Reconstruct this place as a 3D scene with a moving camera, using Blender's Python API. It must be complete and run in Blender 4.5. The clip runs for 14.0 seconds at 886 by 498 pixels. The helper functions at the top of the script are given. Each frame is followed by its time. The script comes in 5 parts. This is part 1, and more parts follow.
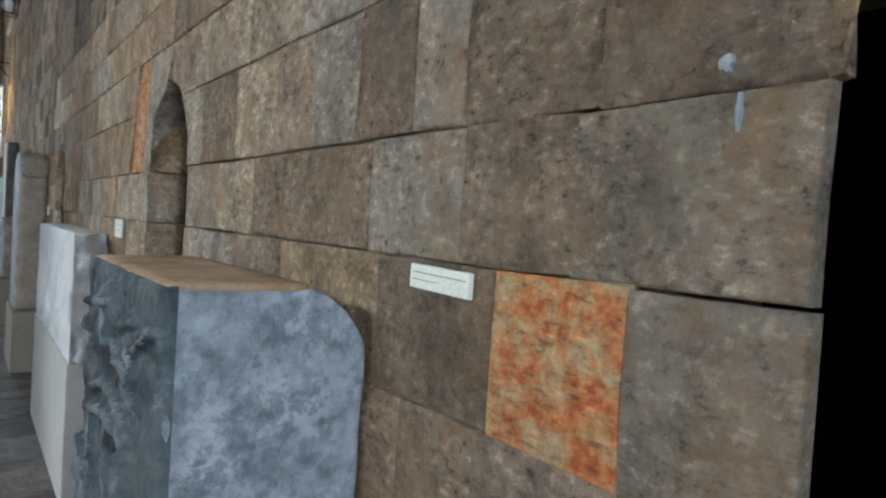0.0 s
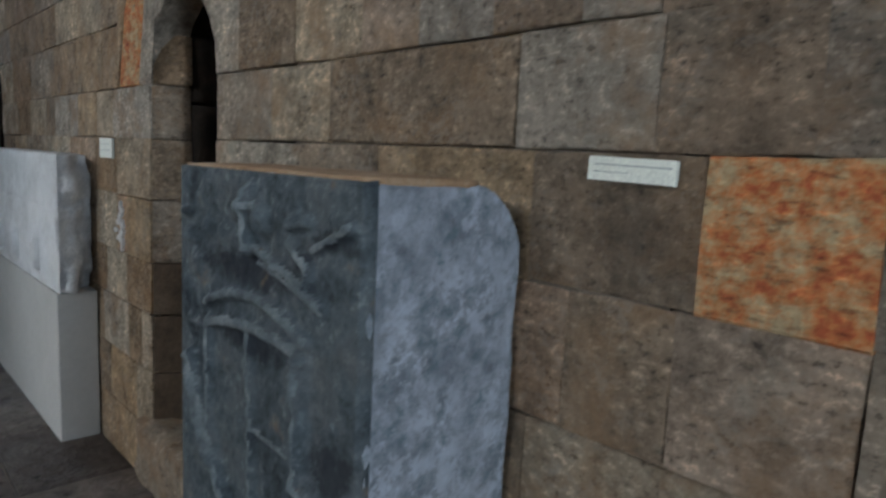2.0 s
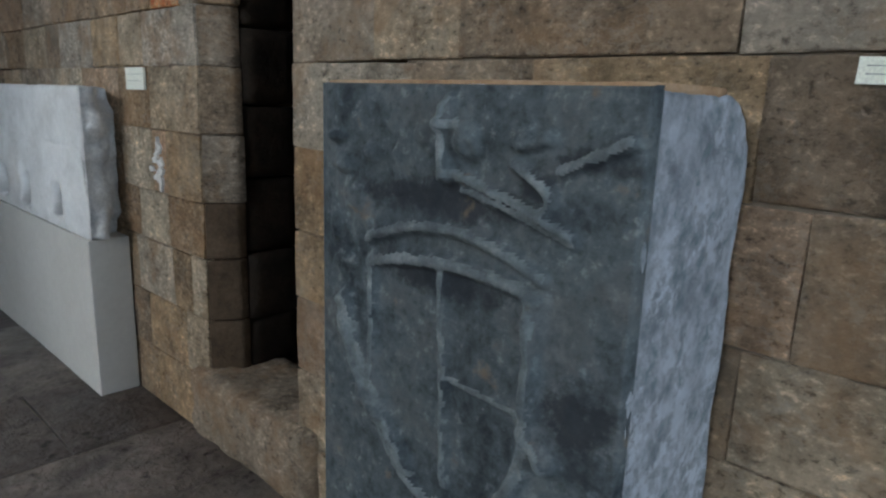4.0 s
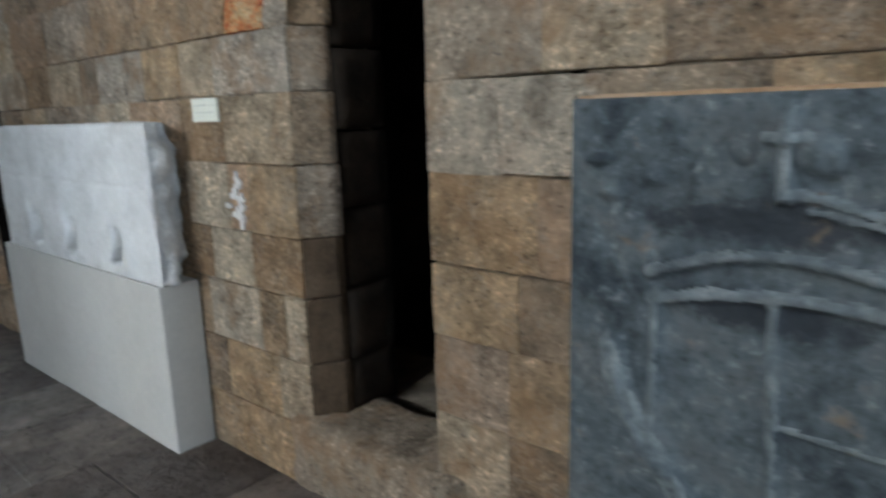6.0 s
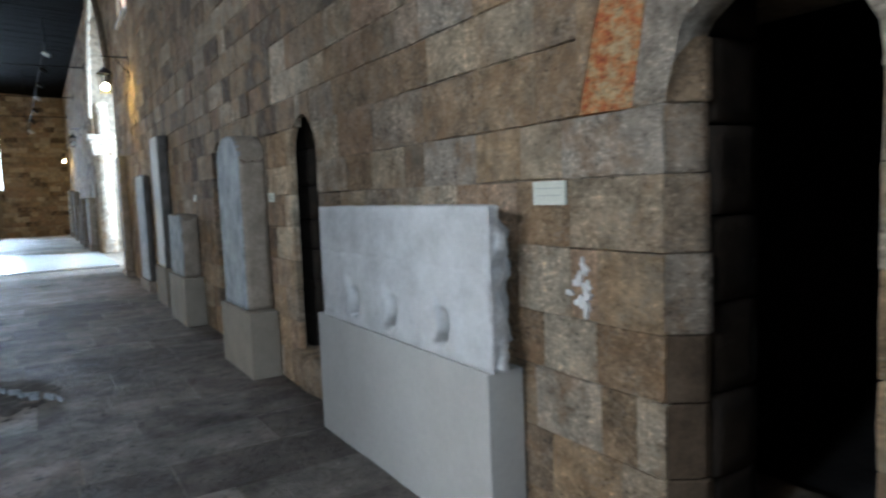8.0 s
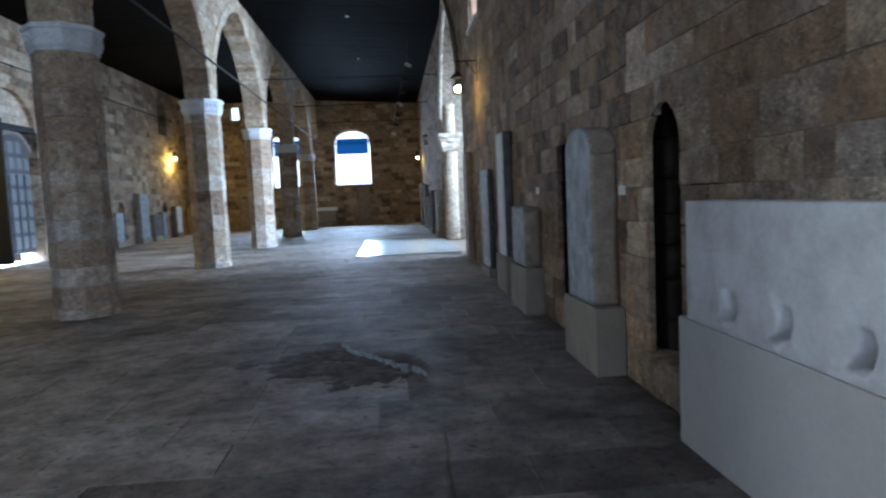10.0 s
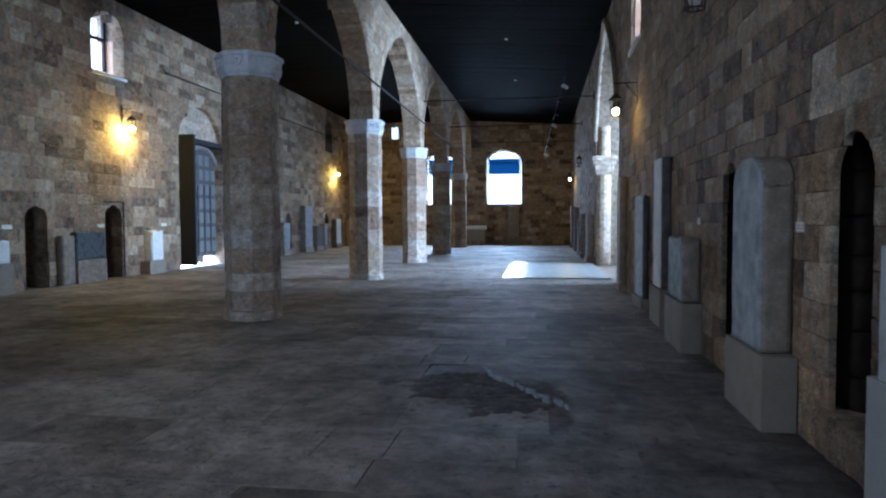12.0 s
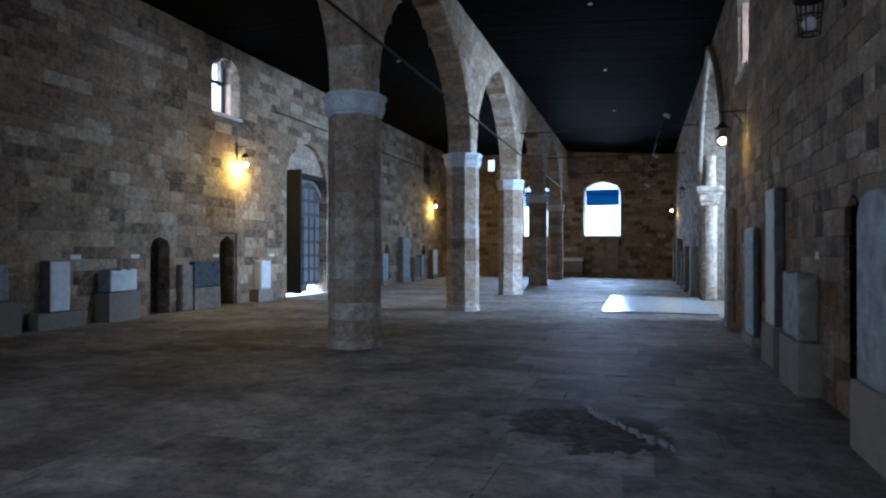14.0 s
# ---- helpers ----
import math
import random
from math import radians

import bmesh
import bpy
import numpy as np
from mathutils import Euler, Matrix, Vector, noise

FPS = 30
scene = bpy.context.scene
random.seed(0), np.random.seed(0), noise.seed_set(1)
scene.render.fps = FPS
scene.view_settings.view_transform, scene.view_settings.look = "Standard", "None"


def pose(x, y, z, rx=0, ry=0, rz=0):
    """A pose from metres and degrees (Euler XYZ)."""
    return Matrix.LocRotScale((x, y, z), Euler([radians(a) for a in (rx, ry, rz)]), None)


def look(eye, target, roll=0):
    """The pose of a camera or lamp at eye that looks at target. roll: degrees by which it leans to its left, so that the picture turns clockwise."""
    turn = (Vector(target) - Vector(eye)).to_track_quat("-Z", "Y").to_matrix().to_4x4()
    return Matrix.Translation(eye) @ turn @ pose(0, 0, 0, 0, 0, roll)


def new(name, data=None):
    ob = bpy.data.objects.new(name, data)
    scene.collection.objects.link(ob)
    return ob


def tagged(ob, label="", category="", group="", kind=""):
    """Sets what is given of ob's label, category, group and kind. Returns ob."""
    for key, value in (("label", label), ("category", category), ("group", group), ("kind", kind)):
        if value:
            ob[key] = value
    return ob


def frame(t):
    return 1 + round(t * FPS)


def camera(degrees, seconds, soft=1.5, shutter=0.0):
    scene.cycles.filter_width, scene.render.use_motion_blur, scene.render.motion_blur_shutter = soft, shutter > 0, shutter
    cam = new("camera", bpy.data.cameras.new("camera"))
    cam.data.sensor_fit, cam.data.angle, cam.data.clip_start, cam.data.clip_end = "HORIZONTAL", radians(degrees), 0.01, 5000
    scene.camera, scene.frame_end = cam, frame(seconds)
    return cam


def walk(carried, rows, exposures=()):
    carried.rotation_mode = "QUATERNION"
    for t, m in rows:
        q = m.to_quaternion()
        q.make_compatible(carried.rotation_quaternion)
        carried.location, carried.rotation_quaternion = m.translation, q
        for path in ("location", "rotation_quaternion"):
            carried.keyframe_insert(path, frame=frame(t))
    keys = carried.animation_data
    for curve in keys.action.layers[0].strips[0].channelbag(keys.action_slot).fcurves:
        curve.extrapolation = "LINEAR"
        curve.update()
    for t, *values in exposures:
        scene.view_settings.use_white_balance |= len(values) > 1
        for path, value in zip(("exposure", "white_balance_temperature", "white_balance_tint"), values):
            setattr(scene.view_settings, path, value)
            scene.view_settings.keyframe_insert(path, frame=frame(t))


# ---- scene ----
cam = camera(67.9, 14.0, soft=2.2, shutter=0.5)
PATH = [
    (0, (0.015, 0.078, 1.719), (1.195, 1.691, 1.657), 3.7),
    (0.5, (-0.045, 0.123, 1.694), (1.207, 1.68, 1.593), 3.8),
    (1, (-0.152, 0.212, 1.668), (1.172, 1.707, 1.552), 3.2),
    (1.5, (-0.282, 0.325, 1.662), (1.117, 1.743, 1.481), 2.7),
    (2, (-0.36, 0.39, 1.628), (1.003, 1.828, 1.36), 2.8),
    (2.5, (-0.418, 0.477, 1.573), (0.914, 1.925, 1.216), 3.1),
    (3, (-0.461, 0.615, 1.553), (0.867, 2.058, 1.161), 3.1),
    (5.5, (-0.801, 1.216, 1.57), (0.76, 2.37, 1.086), 0.2),
    (6, (-0.849, 1.404, 1.572), (0.64, 2.675, 1.16), -1.8),
    (6.5, (-0.916, 1.57, 1.56), (0.45, 3.001, 1.266), -2.0),
    (7, (-0.985, 1.742, 1.6), (0.288, 3.275, 1.422), -2.4),
    (7.5, (-1.022, 1.857, 1.619), (0.147, 3.471, 1.449), -2.2),
    (8, (-1.119, 1.95, 1.628), (-0.076, 3.648, 1.455), -2.3),
    (8.5, (-1.208, 2.049, 1.633), (-0.382, 3.859, 1.434), -2.4),
    (9, (-1.282, 2.12, 1.645), (-0.711, 4.025, 1.434), -3.0),
    (11.5, (-1.302, 2.339, 1.694), (-1.528, 4.324, 1.593), -0.4),
    (12, (-1.308, 2.33, 1.712), (-1.602, 4.306, 1.623), -0.3),
    (12.5, (-1.297, 2.334, 1.71), (-1.665, 4.299, 1.641), -0.3),
    (13, (-1.299, 2.312, 1.723), (-1.74, 4.262, 1.694), -0.4),
    (13.5, (-1.299, 2.31, 1.732), (-1.807, 4.244, 1.726), -0.3),
    (14, (-1.342, 2.27, 1.732), (-1.917, 4.186, 1.738), -0.0),
]
EXPOSURES = [(0.0, -0.16, 5800, 3), (0.5, -0.62, 5750, 4), (1.0, -0.98, 5750, 6), (2.0, -0.84, 5800, 5), (3.0, -0.62, 5800, 4), (5.5, -0.30, 5900, 4), (6.3, -0.02, 5750, 3), (7.0, -0.18, 5650, 3), (8.0, -0.42, 5600, 4), (8.5, -0.66, 5600, 5), (9.0, -0.94, 5500, 6), (11.5, -1.40, 5080, 9), (14.0, -1.79, 4950, 9)]
walk(cam, [(t, look(eye, target, roll)) for t, eye, target, roll in PATH], EXPOSURES)

# ---------------------------------------------------------------- plan
RIGHT, LEFT, FAR, BACK = 0.725, -14.1, 47.3, -2.6     # faces of the four walls
ARCADE = -6.37                                         # axis of the row of columns
COLS = [5.45, 13.38, 21.04, 28.5, 35.9, 43.2]          # columns along the hall
TOP = 8.35                                             # underside of the ceiling boards
rnd = random.Random(7)

# ---------------------------------------------------------------- world, sun, window light
world = bpy.data.worlds.new("sky")
scene.world = world
world.use_nodes = True
wn = world.node_tree.nodes
sky = wn.new("ShaderNodeTexSky")
sky.sky_type, sky.sun_disc = "NISHITA", False
sky.sun_elevation, sky.sun_rotation = radians(46), radians(-115)
world.node_tree.links.new(sky.outputs[0], wn["Background"].inputs[0])
wn["Background"].inputs[1].default_value = 0.1

sun = new("sun", bpy.data.lights.new("sun", "SUN"))
sun.data.energy, sun.data.angle, sun.data.color = 4.0, radians(0.5), (1.0, 0.93, 0.82)
sun.matrix_world = look((0, 0, 0), (0.62, 0.30, -0.72))


def window_light(name, at, toward, w, h, watts, colour=(0.82, 0.9, 1.0), spread=180):
    """An area lamp for the sky's light in an opening, real or added."""
    ob = new(name, bpy.data.lights.new(name, "AREA"))
    ob.data.shape, ob.data.size, ob.data.size_y = "RECTANGLE", w, h
    ob.data.energy, ob.data.color, ob.data.spread = watts, colour, radians(spread)
    ob.matrix_world = look(at, toward)
    return ob


COOL = (0.70, 0.84, 1.0)
window_light("window_light", (-3.79, FAR + 1.1, 4.5), (-3.79, FAR - 14, 0), 2.6, 3.9, 2700, COOL, 120)
window_light("window_light", (-8.18, FAR + 1.1, 4.5), (-8.18, FAR - 14, 0), 2.2, 3.9, 2900, COOL, 120)
window_light("window_light", (-3.79, BACK - 1.0, 4.5), (-6.6, 11, 0.5), 2.6, 3.9, 330, (0.82, 0.9, 1.0), 80)
window_light("window_light", (-8.18, BACK - 1.0, 4.5), (-8.18, 7, 0), 2.2, 3.9, 70, (0.82, 0.9, 1.0), 100)
window_light("window_light", (5.5, 24.0, 3.9), (LEFT, 27.0, 0.0), 5.0, 5.6, 3900, COOL, 84)
window_light("window_light", (RIGHT + 1.15, 17.3, 6.6), (RIGHT, 17.3, 6.4), 1.6, 2.4, 180, COOL)
window_light("window_light", (LEFT - 1.15, 20.55, 7.05), (LEFT, 20.55, 6.9), 1.5, 2.0, 350, COOL)
window_light("window_light", (-0.48, BACK - 0.8, 2.4), (-0.1, 6, 1.3), 1.1, 2.6, 185, (0.80, 0.89, 1.0))
# two unseen side windows, added to brighten the near right-hand wall
for y in (4.6, 0.0):
    window_light("window_light", (LEFT - 1.0, y, 7.0), (LEFT + 12, y, 1.0), 1.5, 2.0, 540, (0.95, 0.96, 1.0), 110)
window_light("window_light", (LEFT - 1.6, 25.9, 1.6), (LEFT, 25.9, 0.0), 3.0, 3.0, 8000, COOL)

# ---------------------------------------------------------------- materials


def node_material(name, rough=0.8, metal=0.0, spec=0.35):
    mat = bpy.data.materials.new(name)
    mat.use_nodes = True
    nt = mat.node_tree
    b = nt.nodes["Principled BSDF"]
    b.inputs["Specular IOR Level"].default_value = spec
    b.inputs["Roughness"].default_value, b.inputs["Metallic"].default_value = rough, metal
    return mat, nt, b


def place(nt, scatter=None):
    """Coordinates in metres, shifted piece by piece."""
    geo = nt.nodes.new("ShaderNodeNewGeometry")
    if scatter is None:
        return geo.outputs["Position"]
    mul = nt.nodes.new("ShaderNodeVectorMath")
    mul.operation = "MULTIPLY_ADD"
    comb = nt.nodes.new("ShaderNodeCombineXYZ")
    for n in range(3):
        nt.links.new(scatter, comb.inputs[n])
    nt.links.new(comb.outputs[0], mul.inputs[0])
    mul.inputs[1].default_value = (37.0, 53.0, 71.0)
    nt.links.new(geo.outputs["Position"], mul.inputs[2])
    return mul.outputs[0]


def grain(nt, where, scale, detail=5.0, rough=0.6, stretch=(1, 1, 1)):
    n = nt.nodes.new("ShaderNodeTexNoise")
    n.inputs["Scale"].default_value, n.inputs["Detail"].default_value, n.inputs["Roughness"].default_value = scale, detail, rough
    if stretch != (1, 1, 1):
        m = nt.nodes.new("ShaderNodeMapping")
        m.inputs["Scale"].default_value = stretch
        nt.links.new(where, m.inputs[0])
        where = m.outputs[0]
    nt.links.new(where, n.inputs["Vector"])
    return n.outputs["Fac"]


def ramp(nt, fac, stops, mode="LINEAR"):
    r = nt.nodes.new("ShaderNodeValToRGB")
    r.color_ramp.interpolation = mode
    e = r.color_ramp.elements
    while len(e) < len(stops):
        e.new(0.5)
    for el, (p, c) in zip(e, stops):
        el.position, el.color = p, (c, c, c, 1) if isinstance(c, (int, float)) else (*c, 1)
    nt.links.new(fac, r.inputs[0])
    return r.outputs[0]


def mix(nt, fac, a, b, how="MIX"):
    m = nt.nodes.new("ShaderNodeMix")
    m.data_type, m.blend_type = "RGBA", how
    for sock, v in ((m.inputs[0], fac), (m.inputs[6], a), (m.inputs[7], b)):
        if isinstance(v, (int, float)):
            sock.default_value = v
        elif isinstance(v, tuple):
            sock.default_value = (*v, 1)
        else:
            nt.links.new(v, sock)
    return m.outputs[2]


def relief(nt, bsdf, parts):
    """Fine relief from several heights: (socket, strength, metres)."""
    last = None
    for h, s, d in parts:
        b = nt.nodes.new("ShaderNodeBump")
        b.inputs["Strength"].default_value, b.inputs["Distance"].default_value = s, d
        nt.links.new(h, b.inputs["Height"])
        if last:
            nt.links.new(last, b.inputs["Normal"])
        last = b.outputs[0]
    nt.links.new(last, bsdf.inputs["Normal"])


def pits(nt, where, scale, width=0.25):
    v = nt.nodes.new("ShaderNodeTexVoronoi")
    v.inputs["Scale"].default_value = scale
    nt.links.new(where, v.inputs["Vector"])
    return ramp(nt, v.outputs["Distance"], [(0.0, 0.0), (width, 1.0)])


def masonry(name, tints, joined=False, rough=0.9, dark=0.45, coarse=1.0):
    """Weathered ashlar: each block with a tint of its own, blotches, pits and tool marks."""
    mat, nt, b = node_material(name, rough)
    info = nt.nodes.new("ShaderNodeNewGeometry" if joined else "ShaderNodeObjectInfo")
    own = info.outputs["Random Per Island" if joined else "Random"]
    where = place(nt, own)
    steps = [(n / len(tints), c) for n, c in enumerate(tints)]
    base = ramp(nt, own, steps, "CONSTANT")
    blotch = ramp(nt, grain(nt, where, 6.0, 8.0, 0.75), [(0.34, 0.45), (0.48, 0.93), (0.66, 1.55)])
    base = mix(nt, 1.0, base, blotch, "MULTIPLY")
    fine = ramp(nt, grain(nt, where, 30.0, 6.0, 0.75, (1, 1, 1.7)), [(0.36, 0.28), (0.44, 0.88), (0.55, 1.0), (0.63, 1.8)])
    worn = ramp(nt, grain(nt, where, 3.5, 4.0, 0.6), [(0.36, 0.45), (0.56, 1.0)])
    base = mix(nt, worn, base, mix(nt, 1.0, base, fine, "MULTIPLY"))
    crust = ramp(nt, grain(nt, where, 2.2, 4.0, 0.6), [(0.52, 0.0), (0.72, 1.0)])
    base = mix(nt, mix(nt, 1.0, crust, (dark, dark, dark), "MULTIPLY"), base, (0.36, 0.315, 0.24))
    rust = ramp(nt, grain(nt, where, 4.2, 7.0, 0.7), [(0.49, 0.0), (0.64, 0.6)])
    base = mix(nt, rust, base, (0.36, 0.215, 0.105))
    lichen = ramp(nt, grain(nt, where, 8.5, 7.0, 0.75), [(0.56, 0.0), (0.66, 0.4)])
    base = mix(nt, lichen, base, (0.48, 0.41, 0.31))
    veins = ramp(nt, grain(nt, where, 13.0, 4.0, 0.55, (1, 1, 1.7)), [(0.45, 0.0), (0.495, 0.34), (0.54, 0.0)])
    veins = mix(nt, 1.0, veins, ramp(nt, grain(nt, where, 7.0, 4.0, 0.6), [(0.46, 0.0), (0.6, 1.0)]), "MULTIPLY")
    base = mix(nt, mix(nt, 1.0, veins, worn, "MULTIPLY"), base, (0.50, 0.43, 0.34))
    warp = nt.nodes.new("ShaderNodeVectorMath")
    warp.operation = "MULTIPLY_ADD"
    bend = nt.nodes.new("ShaderNodeTexNoise")
    bend.inputs["Scale"].default_value = 22.0
    nt.links.new(where, bend.inputs["Vector"])
    nt.links.new(bend.outputs["Color"], warp.inputs[0])
    warp.inputs[1].default_value = (0.07, 0.07, 0.04)
    nt.links.new(where, warp.inputs[2])
    hole = pits(nt, warp.outputs[0], 27.0, 0.26)
    patchy = ramp(nt, grain(nt, where, 5.0), [(0.40, 1.0), (0.52, 0.0)])
    holes = mix(nt, patchy, (1.0, 1.0, 1.0), hole)
    # pits darken the colour too, standing in for the shade inside them
    base = mix(nt, 1.0, base, mix(nt, 0.75, (1.0, 1.0, 1.0), holes), "MULTIPLY")
    nt.links.new(base, b.inputs["Base Color"])
    relief(nt, b, [(grain(nt, where, 9.0, 5.0), 0.9 * coarse, 0.055), (grain(nt, where, 32.0, 7.0, 0.75, (1, 1, 1.8)), 1.0 * coarse, 0.024), (holes, 0.9 * coarse, 0.014)])
    return mat


SAND = [(0.359, 0.251, 0.148), (0.456, 0.356, 0.239), (0.302, 0.22, 0.143), (0.439, 0.307, 0.175), (0.376, 0.296, 0.212), (0.513, 0.424, 0.302), (0.268, 0.192, 0.122), (0.422, 0.288, 0.182), (0.467, 0.39, 0.292), (0.41, 0.305, 0.212), (0.331, 0.226, 0.133), (0.49, 0.379, 0.249)]
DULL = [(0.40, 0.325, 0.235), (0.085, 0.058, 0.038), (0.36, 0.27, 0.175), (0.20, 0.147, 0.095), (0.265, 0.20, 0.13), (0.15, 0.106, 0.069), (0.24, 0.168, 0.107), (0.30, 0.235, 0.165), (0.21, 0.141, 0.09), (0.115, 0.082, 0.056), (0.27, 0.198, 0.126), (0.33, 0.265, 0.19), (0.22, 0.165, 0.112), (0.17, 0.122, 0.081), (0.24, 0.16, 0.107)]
sandstone = masonry("sandstone_block", SAND)
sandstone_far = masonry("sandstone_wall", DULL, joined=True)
pale_stone = masonry("pale_sandstone", [(0.43, 0.36, 0.275), (0.46, 0.39, 0.305), (0.40, 0.335, 0.26)])
grey_quoin = masonry("grey_sandstone", [(0.30, 0.235, 0.17), (0.32, 0.26, 0.195)])
arch_block = masonry("arch_sandstone_block", [(0.43, 0.345, 0.24), (0.50, 0.41, 0.295), (0.38, 0.295, 0.20), (0.47, 0.40, 0.315), (0.33, 0.245, 0.165)], coarse=0.7)
arch_stone = masonry("arch_sandstone", [(0.43, 0.345, 0.24), (0.50, 0.41, 0.295), (0.38, 0.295, 0.20), (0.47, 0.40, 0.315), (0.33, 0.245, 0.165)], joined=True, coarse=0.7)
pitted_brown = masonry("pitted_brown_sandstone", [(0.36, 0.262, 0.17), (0.40, 0.29, 0.19), (0.33, 0.24, 0.16)], coarse=1.3)
column_stone = masonry("column_sandstone", [(0.50, 0.44, 0.37), (0.46, 0.37, 0.29), (0.24, 0.17, 0.12), (0.48, 0.43, 0.38), (0.37, 0.295, 0.215), (0.32, 0.245, 0.18), (0.41, 0.34, 0.265), (0.39, 0.33, 0.265), (0.29, 0.21, 0.15), (0.36, 0.28, 0.20)], coarse=0.7)


def red_stone():
    mat, nt, b = node_material("red_stained_sandstone", 0.85)
    where = place(nt)
    streak = ramp(nt, grain(nt, where, 20.0, 6.0, 0.7, (1, 0.8, 1.2)), [(0.36, (0.36, 0.085, 0.028)), (0.44, (0.46, 0.16, 0.05)), (0.52, (0.46, 0.25, 0.11)), (0.60, (0.46, 0.34, 0.19))])
    dash = ramp(nt, grain(nt, where, 40.0, 3.0, 0.6, (1, 0.5, 1.8)), [(0.34, 0.45), (0.44, 0.85), (0.58, 0.85), (0.68, 1.2)])
    streak = mix(nt, 1.0, streak, dash, "MULTIPLY")
    fine = ramp(nt, grain(nt, where, 45.0, 5.0, 0.7), [(0.3, 0.65), (0.6, 1.15)])
    nt.links.new(mix(nt, 1.0, streak, fine, "MULTIPLY"), b.inputs["Base Color"])
    relief(nt, b, [(grain(nt, where, 12.0, 5.0), 0.6, 0.015), (grain(nt, where, 60.0, 6.0, 0.7, (1, 1, 2)), 0.7, 0.006)])
    return mat


def mortar_mat():
    mat, nt, b = node_material("recessed_mortar", 0.95)
    where = place(nt)
    nt.links.new(ramp(nt, grain(nt, where, 8.0), [(0.35, (0.14, 0.11, 0.08)), (0.65, (0.30, 0.245, 0.18))]), b.inputs["Base Color"])
    relief(nt, b, [(grain(nt, where, 40.0), 0.6, 0.01)])
    return mat


def stone_mat(name, dark, mid, light, scale=6.0, rough=0.7, bump=0.5, pit=0.0, stretch=(1, 1, 1), speck=0.2):
    mat, nt, b = node_material(name, rough)
    where = place(nt)
    base = ramp(nt, grain(nt, where, scale, 7.0, 0.65, stretch), [(0.3, dark), (0.5, mid), (0.7, light)])
    fine = ramp(nt, grain(nt, where, scale * 9, 5.0, 0.7), [(0.3, 1 - speck), (0.7, 1 + speck)])
    base = mix(nt, 1.0, base, fine, "MULTIPLY")
    nt.links.new(base, b.inputs["Base Color"])
    parts = [(grain(nt, where, scale * 2.5, 6.0, 0.65), bump, 0.012), (grain(nt, where, scale * 12, 5.0, 0.7), bump, 0.004)]
    if pit:
        parts.append((pits(nt, where, 26.0, 0.3), pit, 0.006))
    relief(nt, b, parts)
    return mat


redstone, mortar = red_stone(), mortar_mat()
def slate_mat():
    """Dark marble with near-black stains, shade darkened into hollows, and some ochre stains."""
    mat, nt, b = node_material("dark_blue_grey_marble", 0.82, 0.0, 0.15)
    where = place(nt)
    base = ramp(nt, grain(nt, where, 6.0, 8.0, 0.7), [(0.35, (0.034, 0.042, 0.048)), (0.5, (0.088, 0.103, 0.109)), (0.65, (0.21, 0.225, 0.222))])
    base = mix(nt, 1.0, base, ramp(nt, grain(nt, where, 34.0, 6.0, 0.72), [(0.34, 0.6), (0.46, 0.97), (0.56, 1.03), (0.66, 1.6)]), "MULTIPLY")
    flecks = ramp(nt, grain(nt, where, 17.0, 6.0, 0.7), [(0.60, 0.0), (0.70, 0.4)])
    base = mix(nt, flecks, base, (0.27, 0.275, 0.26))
    dark_marks = ramp(nt, grain(nt, where, 6.0, 6.0, 0.6), [(0.50, 0.0), (0.58, 0.5)])
    # fixed spots: dark stain on crown and shield, plus shade of the leaf hollow
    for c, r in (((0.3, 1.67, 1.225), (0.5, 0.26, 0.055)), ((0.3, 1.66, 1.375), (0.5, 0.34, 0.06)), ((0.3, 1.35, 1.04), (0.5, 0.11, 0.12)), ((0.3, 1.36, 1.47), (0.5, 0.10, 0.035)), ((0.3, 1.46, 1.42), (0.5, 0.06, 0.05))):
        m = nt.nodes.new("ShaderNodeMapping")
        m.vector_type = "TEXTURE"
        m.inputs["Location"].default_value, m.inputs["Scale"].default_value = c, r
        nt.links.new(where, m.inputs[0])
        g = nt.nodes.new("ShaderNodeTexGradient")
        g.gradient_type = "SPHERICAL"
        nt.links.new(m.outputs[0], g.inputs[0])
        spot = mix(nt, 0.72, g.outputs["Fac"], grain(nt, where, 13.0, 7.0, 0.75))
        dark_marks = mix(nt, 1.0, dark_marks, mix(nt, 1.0, ramp(nt, spot, [(0.36, 0.0), (0.54, 0.9)]), ramp(nt, g.outputs["Fac"], [(0.0, 0.0), (0.35, 1.0)]), "MULTIPLY"), "LIGHTEN")
    base = mix(nt, dark_marks, base, (0.024, 0.027, 0.032))
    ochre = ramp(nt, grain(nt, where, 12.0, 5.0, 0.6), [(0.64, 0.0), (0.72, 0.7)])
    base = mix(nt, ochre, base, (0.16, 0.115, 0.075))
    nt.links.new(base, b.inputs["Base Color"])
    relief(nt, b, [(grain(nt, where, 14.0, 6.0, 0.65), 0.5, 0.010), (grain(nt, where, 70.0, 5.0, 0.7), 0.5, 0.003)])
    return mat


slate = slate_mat()


